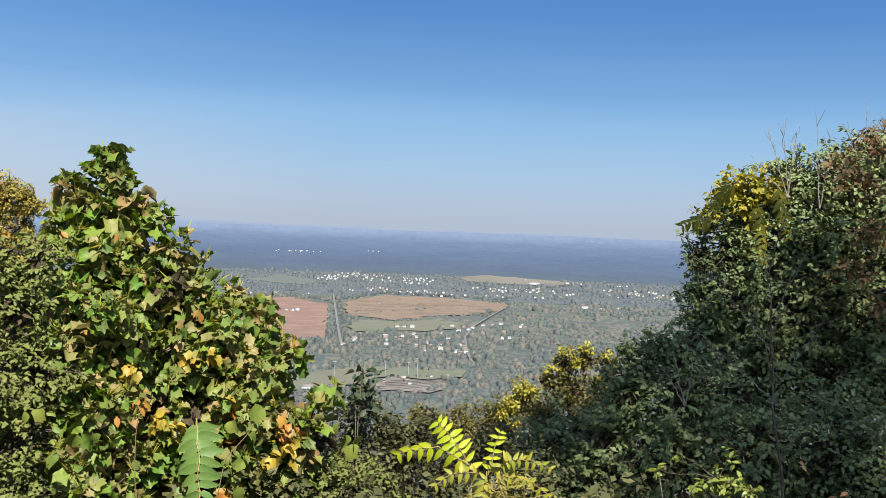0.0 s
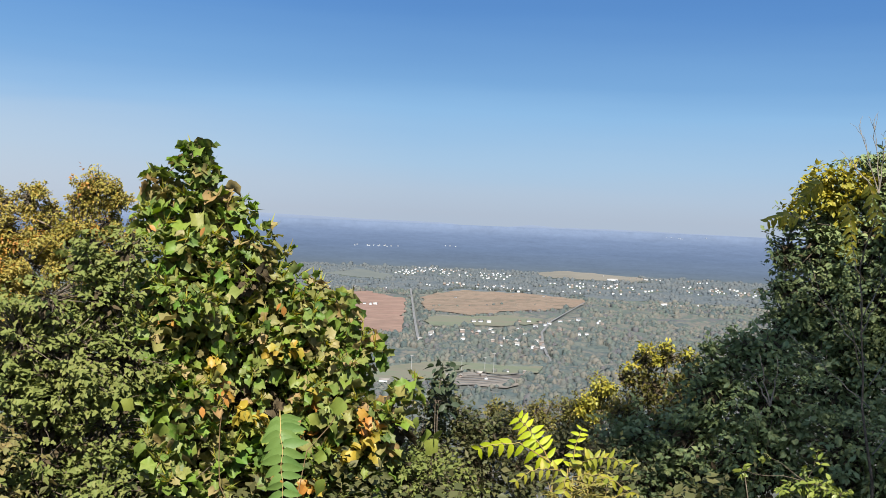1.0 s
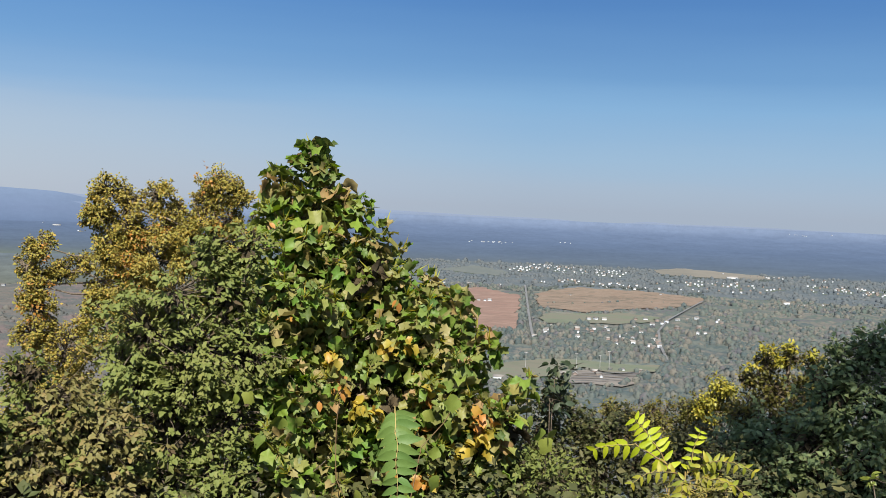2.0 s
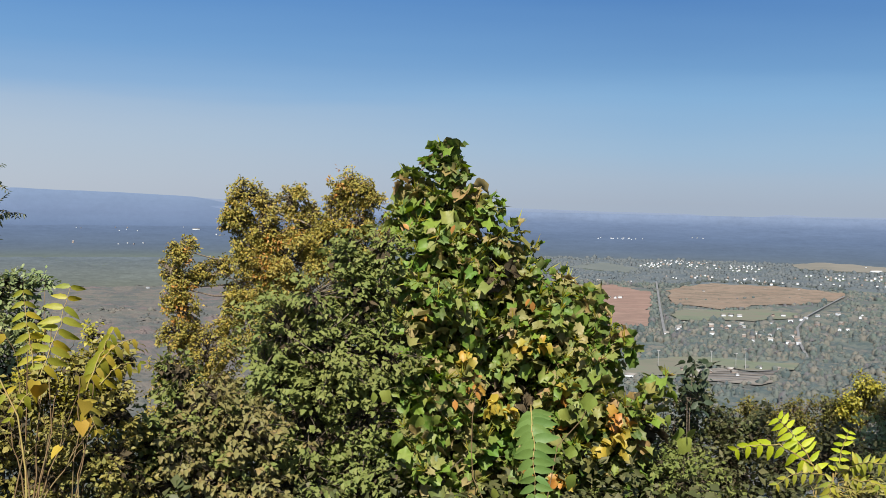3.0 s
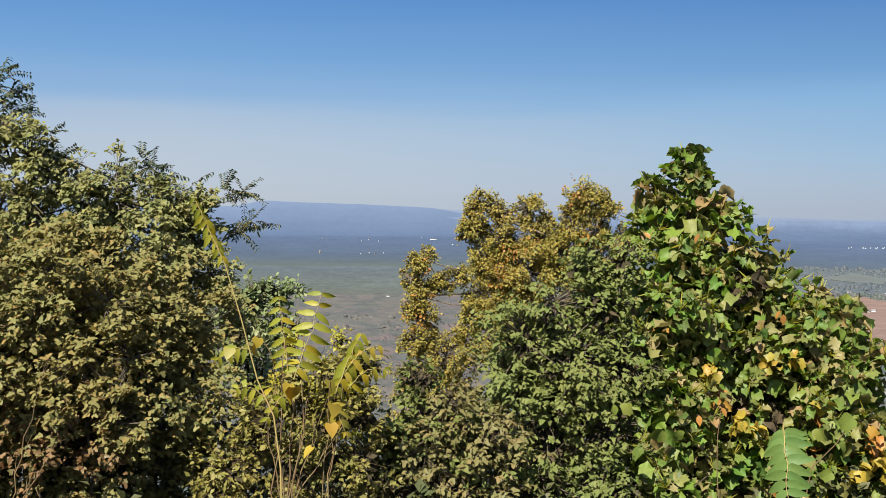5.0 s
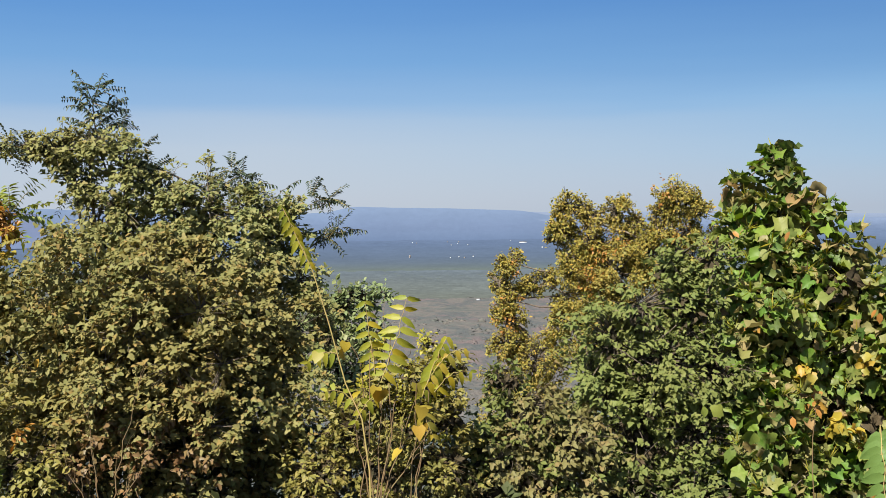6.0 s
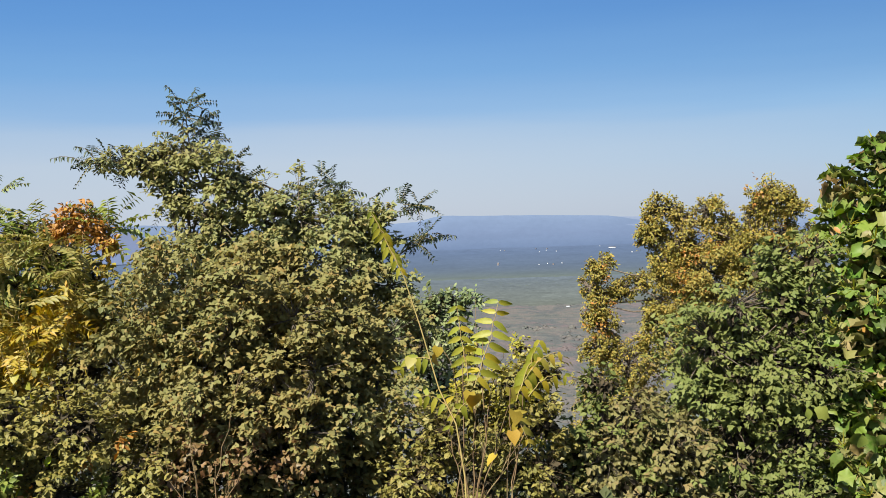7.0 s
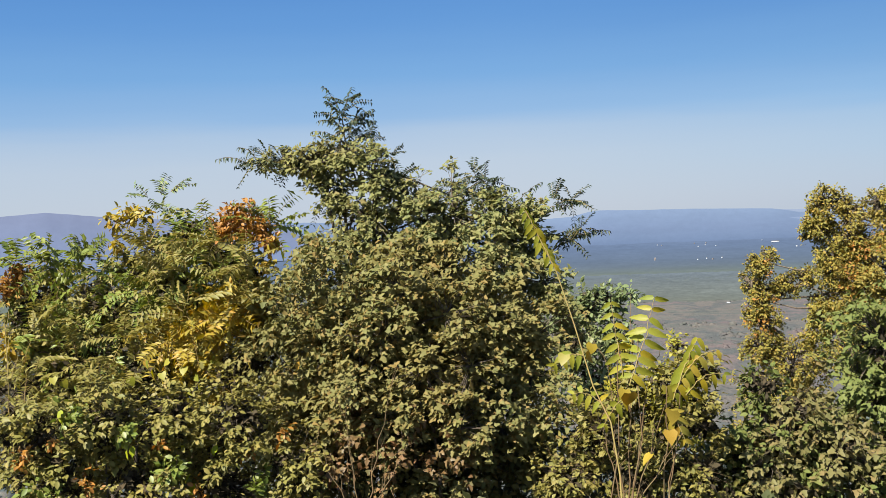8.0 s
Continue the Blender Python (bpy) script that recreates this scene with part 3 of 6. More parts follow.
def more_leaves(ob, name, blobs, leaf, size, cover, mat, seed, label, droop=0.35, shell=0.4, spray=7, lump=0.25):
    """A differently coloured or shaped mass of leaves on the same plant."""
    rng = np.random.default_rng(seed)
    P, A, N, S, _ = crown_leaves(blobs, size, cover, rng, droop, shell, spray, lump)
    v, f = spread(leaf, P, A, N, S)
    return part_np(name, v, f, mat, ob, label, kind="stuff")


LEAFLET_MESH = {}


def frond(parent, base, tip, pairs, length, mat, sag=0.1, hang=0.2, seed=0, facing=(0.0, -1.0, 0.3), stalk=None, width=1.0, name="frond"):
    """A feather-shaped leaf: a thin midrib and pairs of leaflets, each a piece of its own."""
    rng = np.random.default_rng(seed)
    spine = bent(base, tip, 14, sag, rng, 0.012)
    v, f = tubes([(spine, 0.004, 0.0015)], 4)
    rib = part_np(name, v, f, stalk or STALK, parent)
    key = (mat.name, width)
    if key not in LEAFLET_MESH:
        w, tri = LEAFLET
        me = mesh_np("leaflet", w * [width, 1, 1], tri)
        me.materials.append(mat)
        LEAFLET_MESH[key] = me
    face = unit(np.array(facing))
    for k in range(pairs):
        t = 0.12 + 0.88 * k / max(1, pairs - 1)
        i = min(12, int(t * 13))
        p = spine[i] + (spine[i + 1] - spine[i]) * (t * 13 - i)
        d = unit(spine[i + 1] - spine[i])
        out = unit(np.cross(d, face))
        size = length * (0.75 + 0.45 * math.sin(math.pi * min(1, 0.15 + t * 0.8))) * rng.uniform(0.9, 1.1)
        for sgn in (-1, 1):
            y = unit(out * sgn + d * 0.35 + np.array([0, 0, -hang]) + rng.normal(0, 0.10, 3))
            n = unit(face + rng.normal(0, 0.22, 3))
            x = unit(np.cross(y, n))
            z = np.cross(x, y)
            lf = under(new("leaflet", LEAFLET_MESH[key]), rib)
            lf.matrix_parent_inverse = Matrix()
            lf.matrix_basis = Matrix(((x[0], y[0], z[0], p[0]), (x[1], y[1], z[1], p[1]), (x[2], y[2], z[2], p[2]), (0, 0, 0, 1))) @ Matrix.Scale(size, 4)
    return rib


def feather_mass(ob, name, sprays, length, mat, seed, label="", pairs=9, n=10, leaflet=0.035):
    """Many small feather-shaped leaves in sprays: each spray is (x, y, z, r)."""
    rng = np.random.default_rng(seed)
    P, A, N, S = [], [], [], []
    ribs = []
    for x, y, z, r in sprays:
        for k in range(n):
            d = unit(rng.normal(size=3) + [0, 0, 0.35])
            root = np.array([x, y, z]) + d * r * rng.uniform(0.0, 0.5)
            ln = length * rng.uniform(0.7, 1.2)
            rib = bent(root, root + d * ln + [0, 0, -0.25 * ln], 8, 0.06 * ln, rng, 0.01)
            ribs.append((rib, 0.003, 0.001))
            g = unit(np.gradient(rib, axis=0))
            nrm = unit(np.array([0, 0, 0.8]) + rng.normal(0, 0.4, 3))
            for q in range(pairs):
                t = 0.1 + 0.9 * q / (pairs - 1)
                i = min(7, int(t * 7))
                out = unit(np.cross(g[i], nrm))
                for sg in (-1, 1):
                    P.append(rib[i] + (t * 7 - i) * ln / 8 * g[i]), A.append(out * sg + g[i] * 0.3 + [0, 0, -0.15] + rng.normal(0, 0.12, 3)), N.append(nrm + rng.normal(0, 0.25, 3))
                    S.append(leaflet * rng.uniform(0.8, 1.2))
    v, f = spread(NARROW_LEAF, np.array(P), np.array(A), np.array(N), np.array(S))
    o = part_np(name, v, f, mat, ob, label, kind="stuff")
    v, f = tubes(ribs, 3)
    part_np("midrib", v, f, STALK, ob, kind="stuff")
    return o


# ---- the ground: one sheet from the overlook to the horizon ----
def far_place(x, y):
    """Plan place and height on the valley plain; beyond 3.2 km the plain is drawn together so that it ends at 4.7 km."""
    R = math.hypot(x, y)
    if R <= 3200:
        return x, y, -250 + EYE
    r = 3200 + 1500 * (1 - math.exp(-(R - 3200) / 3400))
    return x * r / R, y * r / R, -250 * r / R + EYE


radii = [0.0] + [2.6 * 1.08 ** i for i in range(98)]
radii = [r for r in radii if r < 4700] + [4750]
COLS = 144
gv, gf = [], []
for r in radii:
    for a in range(COLS):
        b = 2 * math.pi * a / COLS
        x, y = -r * math.sin(b), r * math.cos(b)
        ahead = math.cos(b - 0.35)
        z = ground_z(x, y)
        if r > 600:
            z = z + 2.0 * noise.noise((x / 300, y / 300, 0)) * max(0, ahead)
        if r > 3100:
            # the far plain, drawn together towards the horizon
            R = 3200 - 3400 * math.log(max(0.012, 1 - (r - 3200) / 1500)) if r > 3200 else r
            z = min(z, -250 * r / R + EYE - 14) if ahead > 0 else z
        gv.append((x, y, z - (0.0 if r < 600 else 3.0)))
for i in range(len(radii) - 1):
    for a in range(COLS):
        b = (a + 1) % COLS
        gf.append((i * COLS + a, i * COLS + b, (i + 1) * COLS + b, (i + 1) * COLS + a))
setting("ground", gv, gf, GROUND, "dry autumn ground falling steeply to the valley", "ground")


def plain_sheet(name, r0, r1, a0, a1, mat, label, lift, steps=26, cols=120, edge=0.0):
    """A stretch of the far plain between two distances and two bearings."""
    v, f = [], []
    for i in range(steps + 1):
        for j in range(cols + 1):
            b = math.radians(a0 + (a1 - a0) * j / cols)
            R = r0 * (r1 / r0) ** (i / steps)
            if i == 0:
                R *= 1 + edge * noise.noise((j * 0.35, 3.1, 0.0))
            x, y, z = far_place(-R * math.sin(b), R * math.cos(b))
            v.append((x, y, z + (lift if i else -6.0) + (1.5 * noise.noise((x / 160, y / 160, 2)) if 0 < i < steps else 0)))
    for i in range(steps):
        for j in range(cols):
            k = i * (cols + 1) + j
            f.append((k, k + 1, k + cols + 2, k + cols + 1))
    return setting(name, v, f, mat, label, "distance")


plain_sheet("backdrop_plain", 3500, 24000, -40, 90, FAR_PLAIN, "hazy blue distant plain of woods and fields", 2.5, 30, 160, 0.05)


def ridge(name, crest, depth, mat, label, seed, run=420, low=-1.75):
    """A far mountain: crest given as (bearing, height angle), sloping down towards the viewer."""
    rng = np.random.default_rng(seed)
    az = np.arange(crest[0][0], crest[-1][0] + 0.01, 0.25)
    el = np.interp(az, [c[0] for c in crest], [c[1] for c in crest])
    v, f = [], []
    rows = 7
    for i, (a, e) in enumerate(zip(az, el)):
        b = math.radians(a)
        e = e + 0.02 * noise.noise((a * 1.3, seed, 0)) + 0.012 * noise.noise((a * 5.0, seed, 4))
        for k in range(rows + 1):
            u = k / rows
            r = depth - run * (1 - u) ** 1.2 + 8 * noise.noise((a * 0.5, k * 0.5, seed))
            ang = low + (e - low) * (u ** 0.8)
            v.append((-r * math.sin(b), r * math.cos(b), EYE + r * math.tan(math.radians(ang))))
    n = len(az)
    for i in range(n - 1):
        for k in range(rows):
            q = i * (rows + 1) + k
            f.append((q, q + 1, q + rows + 2, q + rows + 1))
    return setting(name, v, f, mat, label, "mountain")


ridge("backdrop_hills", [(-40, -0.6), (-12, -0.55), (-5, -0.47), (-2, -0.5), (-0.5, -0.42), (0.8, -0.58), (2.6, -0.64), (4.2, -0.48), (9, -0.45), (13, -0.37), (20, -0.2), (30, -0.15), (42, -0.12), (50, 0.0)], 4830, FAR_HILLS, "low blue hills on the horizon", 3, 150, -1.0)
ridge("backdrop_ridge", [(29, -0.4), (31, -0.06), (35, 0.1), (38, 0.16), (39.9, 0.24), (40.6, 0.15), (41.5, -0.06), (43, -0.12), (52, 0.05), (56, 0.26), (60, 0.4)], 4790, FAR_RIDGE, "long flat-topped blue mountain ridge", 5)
ridge("backdrop_mountain", [(55, -0.3), (58, 0.32), (61, 0.55), (64, 0.80), (66.5, 1.02), (69.3, 1.34), (71.5, 1.2), (76, 1.25), (84, 1.1), (95, 0.6)], 4740, HAZED_SHOULDER, "rounded mountain shoulder in painted blue haze", 8)

plain_sheet("woodland_floor", 900, 3900, -40, 90, CANOPY, "haze-tinted grey-green canopy of the valley woods", 1.0, 70, 160)

# ---- valley fields, roads ----
def inside(poly, x, y):
    hit = False
    for (x0, y0), (x1, y1) in zip(poly, poly[1:] + poly[:1]):
        if (y0 > y) != (y1 > y) and x < (x1 - x0) * (y - y0) / (y1 - y0) + x0:
            hit = not hit
    return hit


OPEN = []


def field(name, poly, mat, label, lift=3.0):
    """A field laid on the valley floor, with an uneven edge."""
    pts = []
    for (x0, y0), (x1, y1) in zip(poly, poly[1:] + poly[:1]):
        n = max(2, int(math.hypot(x1 - x0, y1 - y0) / 22))
        for k in range(n):
            x, y = x0 + (x1 - x0) * k / n, y0 + (y1 - y0) * k / n
            pts.append((x + 18 * noise.noise((x / 50, y / 60, 5)), y + 60 * noise.noise((x / 50, y / 60, 9))))
    bm = bmesh.new()
    bm.faces.new([bm.verts.new(tuple(Vector(far_place(x, y)) + Vector((0, 0, lift)))) for x, y in pts])
    bmesh.ops.triangulate(bm, faces=bm.faces[:])
    me = bpy.data.meshes.new(name)
    bm.to_mesh(me)
    bm.free()
    me.materials.append(mat)
    OPEN.append(pts)
    return tagged(new(name, me), label, "field", "", "structure")


field("ground_field", [(-596, 2747), (-569, 3084), (-475, 3180), (-315, 2976), (-258, 2426), (-232, 2141), (-288, 2062), (-413, 2185), (-478, 2184)], FIELD_BROWN, "reddish-brown harvested field")
field("ground_field", [(-285, 3052), (-246, 3229), (-186, 3409), (36, 3374), (210, 3228), (186, 3031), (109, 2868), (31, 2766), (-111, 2582), (-234, 2622)], FIELD_TAN, "tan stubble field with faint furrows")
field("ground_meadow", [(-222, 2453), (-122, 2534), (-41, 2596), (64, 2565), (48, 2437), (-11, 2353), (-111, 2317), (-182, 2268)], FIELD_GREEN, "pale green meadow")
field("ground_meadow", [(-230, 1611), (-171, 1701), (-71, 1734), (37, 1724), (40, 1663), (-68, 1653), (-104, 1597), (-173, 1490), (-216, 1475)], FIELD_GREEN, "flat green meadow beside the town")
field("ground_field", [(76, 4649), (208, 4940), (515, 4679), (546, 4409), (464, 4209), (345, 4283), (113, 4330)], FIELD_PALE, "pale dry field", 3.6)
field("ground_field", [(-752, 3946), (-664, 4343), (-478, 3979), (-483, 3766), (-653, 3864)], FIELD_STRIP, "pale green strip field", 3.6)
field("ground_field", [(-6085, 7530), (-6285, 8078), (-5968, 8079), (-5532, 7456), (-5639, 7168)], FIELD_STRIP, "pale strip field far down the valley", 5.0)
field("ground_yard", [(-108, 1541), (-75, 1616), (13, 1650), (31, 1637), (5, 1547), (-60, 1492), (-99, 1473)], PAVED, "grey paved yard with parked rows", 3.4)


def strip(name, poly, width, mat, label, lift=3.9):
    v, f = [], []
    pts = np.array(poly, float)
    d = unit(np.gradient(pts, axis=0))
    side = np.column_stack([d[:, 1], -d[:, 0]]) * width / 2
    for p, s in zip(pts, side):
        for q in (p + s, p - s):
            x, y, z = far_place(*q)
            v.append((x, y, z + lift))
    for i in range(len(pts) - 1):
        f.append((2 * i, 2 * i + 1, 2 * i + 3, 2 * i + 2))
    OPEN.append([tuple(p) for p in pts + side * 2.8] + [tuple(p) for p in (pts - side * 2.8)[::-1]])
    return setting(name, v, f, mat, label, "road", False)


strip("road", [(-349, 3372), (-293, 2888), (-240, 2432), (-206, 2150), (-181, 1951)], 5.5, ROAD, "straight pale road through the fields")
strip("road", [(198, 3117), (133, 2776), (80, 2489), (54, 2239), (53, 1997), (61, 1804)], 5, ROAD, "pale winding road lined with trees")

# ---- houses ----
def house_master(name, w, d, h, wall, label):
    ob = thing(name, label, "house", (0, 0, 0), "houses in the valley")
    x, y = w / 2, d / 2
    wv = [(-x, -y, -3), (x, -y, -3), (x, y, -3), (-x, y, -3), (-x, -y, h), (x, -y, h), (x, y, h), (-x, y, h), (-x, 0, h + d * 0.32), (x, 0, h + d * 0.32)]
    wf = [(0, 1, 5), (0, 5, 4), (2, 3, 7), (2, 7, 6), (1, 2, 6), (1, 6, 5), (3, 0, 4), (3, 4, 7), (4, 7, 8), (5, 9, 6)]
    part_np("wall", wv, wf, wall, ob)
    e, up = 0.6, d * 0.32
    rv = []
    for z in (0.0, 0.35):
        rv += [(-x - e, -y - e, h - 0.2 + z), (x + e, -y - e, h - 0.2 + z), (x + e, 0, h + up + z), (-x - e, 0, h + up + z), (x + e, y + e, h - 0.2 + z), (-x - e, y + e, h - 0.2 + z)]
    rf = [(6, 7, 8), (6, 8, 9), (9, 8, 10), (9, 10, 11), (0, 2, 1), (0, 3, 2), (3, 4, 2), (3, 5, 4), (0, 1, 7), (0, 7, 6), (5, 11, 10), (5, 10, 4), (0, 6, 9), (0, 9, 3), (3, 9, 11), (3, 11, 5), (1, 2, 8), (1, 8, 7), (2, 4, 10), (2, 10, 8)]
    part_np("roof", rv, rf, ROOF, ob)
    return ob


HOUSES = [house_master("house", 10, 7, 3.5, WHITE, "white-sided house with a pitched roof"), house_master("house", 11, 8, 3.5, TAN_WALL, "brick house with a pitched roof"),
          house_master("barn", 20, 10, 3.5, WHITE, "long white building with a low roof"),
          house_master("warehouse", 160, 46, 12, WHITE, "very long low white warehouse")]
TAKEN = []
first = [True, True, True, True]


hr = random.Random(4)


def put_house(kind, x, y, turn, size=None):
    px, py, pz = far_place(x, y)
    R = math.hypot(x, y)
    grow = size or hr.uniform(0.65, 1.05)
    m = pose(px, py, pz + (2.9 if R <= 3200 else 4.2), 0, 0, turn)
    R = math.hypot(x, y)
    if R > 3200:
        grow *= 0.8 * math.hypot(px, py) / R
    m = m @ Matrix.Diagonal((grow, grow, grow, 1))
    TAKEN.append((x, y))
    if first[kind]:
        first[kind] = False
        HOUSES[kind].matrix_basis = m
        return
    o = copy_thing(HOUSES[kind], pose(0, 0, 0))
    o.matrix_basis = m


def cluster(poly, n, kinds, spread_x=30, spread_y=60):
    """Houses scattered along a line of the plan."""
    pts = np.array(poly, float)
    for k in range(n):
        t = hr.random() * (len(pts) - 1)
        i = min(int(t), len(pts) - 2)
        p = pts[i] + (pts[i + 1] - pts[i]) * (t - i)
        x, y = p[0] + hr.uniform(-1, 1) * spread_x, p[1] + hr.uniform(-1, 1) * spread_y
        if all(math.hypot(x - a, y - b) > 17 for a, b in TAKEN):
            put_house(hr.choice(kinds), x, y, hr.choice((0, 90, 20, -25)) + hr.uniform(-8, 8))


cluster([(-460, 4106), (-440, 4462), (-345, 4486), (-213, 4275), (-50, 4262)], 120, (0, 0, 0, 1), 45, 200)
cluster([(-321, 3672), (-179, 3634), (-40, 3542), (36, 3450)], 46, (0, 0, 1), 60, 110)
cluster([(104, 3924), (207, 3856), (338, 3932), (438, 3863)], 44, (0, 0, 1), 70, 170)
cluster([(394, 4599), (535, 4522), (678, 4492), (795, 4336)], 22, (0, 0, 1), 50, 60)
cluster([(668, 3992), (787, 3934), (864, 3802)], 46, (0, 1, 1, 0), 60, 150)
cluster([(431, 3184), (477, 3143), (578, 3230)], 7, (2, 0, 1), 30, 30)
cluster([(-177, 2042), (-171, 2162), (-154, 2211)], 13, (0, 0, 2), 12, 30)
cluster([(-92, 2189), (-44, 2163), (14, 1960), (26, 2107)], 18, (0, 1, 1), 40, 50)
cluster([(66, 2357), (124, 2505), (170, 2592), (203, 2469)], 16, (0, 0, 1), 50, 60)
cluster([(-103, 2419), (-50, 2413), (15, 2491)], 9, (0, 2, 1), 30, 14)
cluster([(-606, 3282), (-497, 3266), (-403, 3369)], 9, (0, 2), 40, 30)
cluster([(-427, 2718), (-392, 2734), (-369, 2727)], 6, (2, 0), 10, 12)
cluster([(-106, 1563), (-65, 1590), (-13, 1631), (13, 1650)], 8, (0, 1, 1), 30, 20)
cluster([(-207, 1497), (-192, 1480), (-175, 1505)], 4, (2, 1), 10, 10)
cluster([(-1138, 7275), (-1005, 7315), (-874, 7218)], 15, (0, 0), 60, 120)
cluster([(-572, 7891), (-476, 7870)], 5, (0, 0), 40, 80)
cluster([(2366, 17812), (2394, 16050), (3410, 19359)], 9, (0, 2), 80, 200)
cluster([(-4890, 6560), (-4398, 6094), (-4556, 6741), (-3564, 5693), (-4691, 8018)], 10, (0, 1), 300, 300)
cluster([(-3332, 4465), (-3014, 4358), (-2982, 4554)], 6, (0, 1), 80, 100)
cluster([(-139, 2173), (-20, 2111), (88, 2251), (189, 2285)], 22, (0, 1, 1), 60, 120)
cluster([(-229, 3017), (-103, 3164), (142, 3285)], 4, (0, 2), 20, 10)
cluster([(129, 3422), (328, 3577), (556, 3809), (818, 3778)], 24, (0, 0, 1), 80, 120)
put_house(2, *(21, 1945), 15)
put_house(0, *(-1563, 2379), 15)
put_house(3, *(-3911, 6549), 36, 0.4)
put_house(3, *(385, 4337), 4, 0.33)

# ---- valley woods: crowns too many to count ----
def woods(name, a0, a1, r0, r1, space, mat, label, seed, size, tall=1.0, leaves=40, leaf=2.4, gone=0.0, clear=20, thin=9.0):
    """Broad-leaved crowns: billowing domes with loose clumps of leaves at their edges."""
    rng = np.random.default_rng(seed)
    n = int(math.radians(a1 - a0) / 2 * (r1 * r1 - r0 * r0) / space ** 2)
    rr = np.sqrt(rng.uniform(r0 * r0, r1 * r1, n))
    bb = np.radians(rng.uniform(a0, a1, n))
    boxes = [(min(p[0] for p in o), max(p[0] for p in o), min(p[1] for p in o), max(p[1] for p in o), o) for o in OPEN]
    grid = {}
    for hx, hy in TAKEN:
        grid.setdefault((int(hx // 40), int(hy // 40)), []).append((hx, hy))
    rows = []
    for r, b in zip(rr, bb):
        x, y = -r * math.sin(b), r * math.cos(b)
        if rng.random() < gone or noise.noise((x / 120, y / 150, 4.4)) > thin:
            continue
        if any(q[0] < x < q[1] and q[2] < y < q[3] and inside(q[4], x, y) for q in boxes):
            continue
        if any(q[0] < x < q[1] and q[2] < y + 38 < q[3] and inside(q[4], x, y + 38) for q in boxes):
            continue
        gx, gy = int(x // 40), int(y // 40)
        if any(abs(hx - x) < 11 and -(clear * 3 if r > 3250 else clear) < y - hy < 10 for i in (-1, 0, 1) for j in (-1, 0, 1, 2) for hx, hy in grid.get((gx + i, gy + j), ())):
            continue
        px, py, zz = far_place(x, y)
        s = size * rng.uniform(0.55, 1.3) * (1 + 0.5 * noise.noise((x / 70, y / 70, 1.7))) * math.hypot(px, py) / r
        rows.append((px, py, max(ground_z(x, y), zz) if r < 3200 else zz, s, s * tall * rng.uniform(0.75, 1.35)))
    c = np.array(rows)
    m = len(c)
    mid = c[:, :3] + np.column_stack([np.zeros((m, 2)), 0.75 * c[:, 4]])
    half = c[:, [3, 3, 4]]
    # billowing domes
    ang = np.linspace(0, 2 * np.pi, 6, endpoint=False)
    one = np.concatenate([np.column_stack([w * np.cos(ang + 0.5 * j), w * np.sin(ang + 0.5 * j), np.full(6, h)]) for j, (w, h) in enumerate(((0.85, -0.6), (0.88, 0.4)))] + [[[0, 0, 0.95]]])
    tri = np.array([t for i in range(6) for t in ((i, (i + 1) % 6, 6 + i), ((i + 1) % 6, 6 + (i + 1) % 6, 6 + i), (6 + i, 6 + (i + 1) % 6, 12))])
    hv = (mid[:, None] + one[None] * half[:, None] * rng.uniform(0.8, 1.2, (m, 13, 1))).reshape(-1, 3)
    hf = (tri[None] + 13 * np.arange(m)[:, None, None]).reshape(-1, 3)
    # loose clumps of leaves at their edges
    d = unit(rng.normal(size=(m, leaves, 3)) + [0, 0, 0.5])
    pos = mid[:, None] + d * half[:, None] * rng.uniform(0.9, 1.05, (m, leaves))[..., None]
    nrm = unit(d + [0, -0.15, 0.2] + rng.normal(0, 0.12, d.shape))
    u = unit(np.cross(nrm, rng.normal(size=d.shape)))
    w = np.cross(nrm, u)
    q = (leaf * rng.uniform(0.6, 1.3, (m, leaves)) * (c[:, 3:4] / size))[..., None]
    cv = np.stack([pos + u * q, pos - u * q * 0.5 + w * q * 0.8, pos - u * q * 0.6 - w * q * 0.75], 2).reshape(-1, 3)
    cf = np.arange(len(cv)).reshape(-1, 3) + len(hv)
    return setting(name, np.concatenate([hv, cv]), np.concatenate([hf, cf]), mat, label, "woods", True, "stuff")


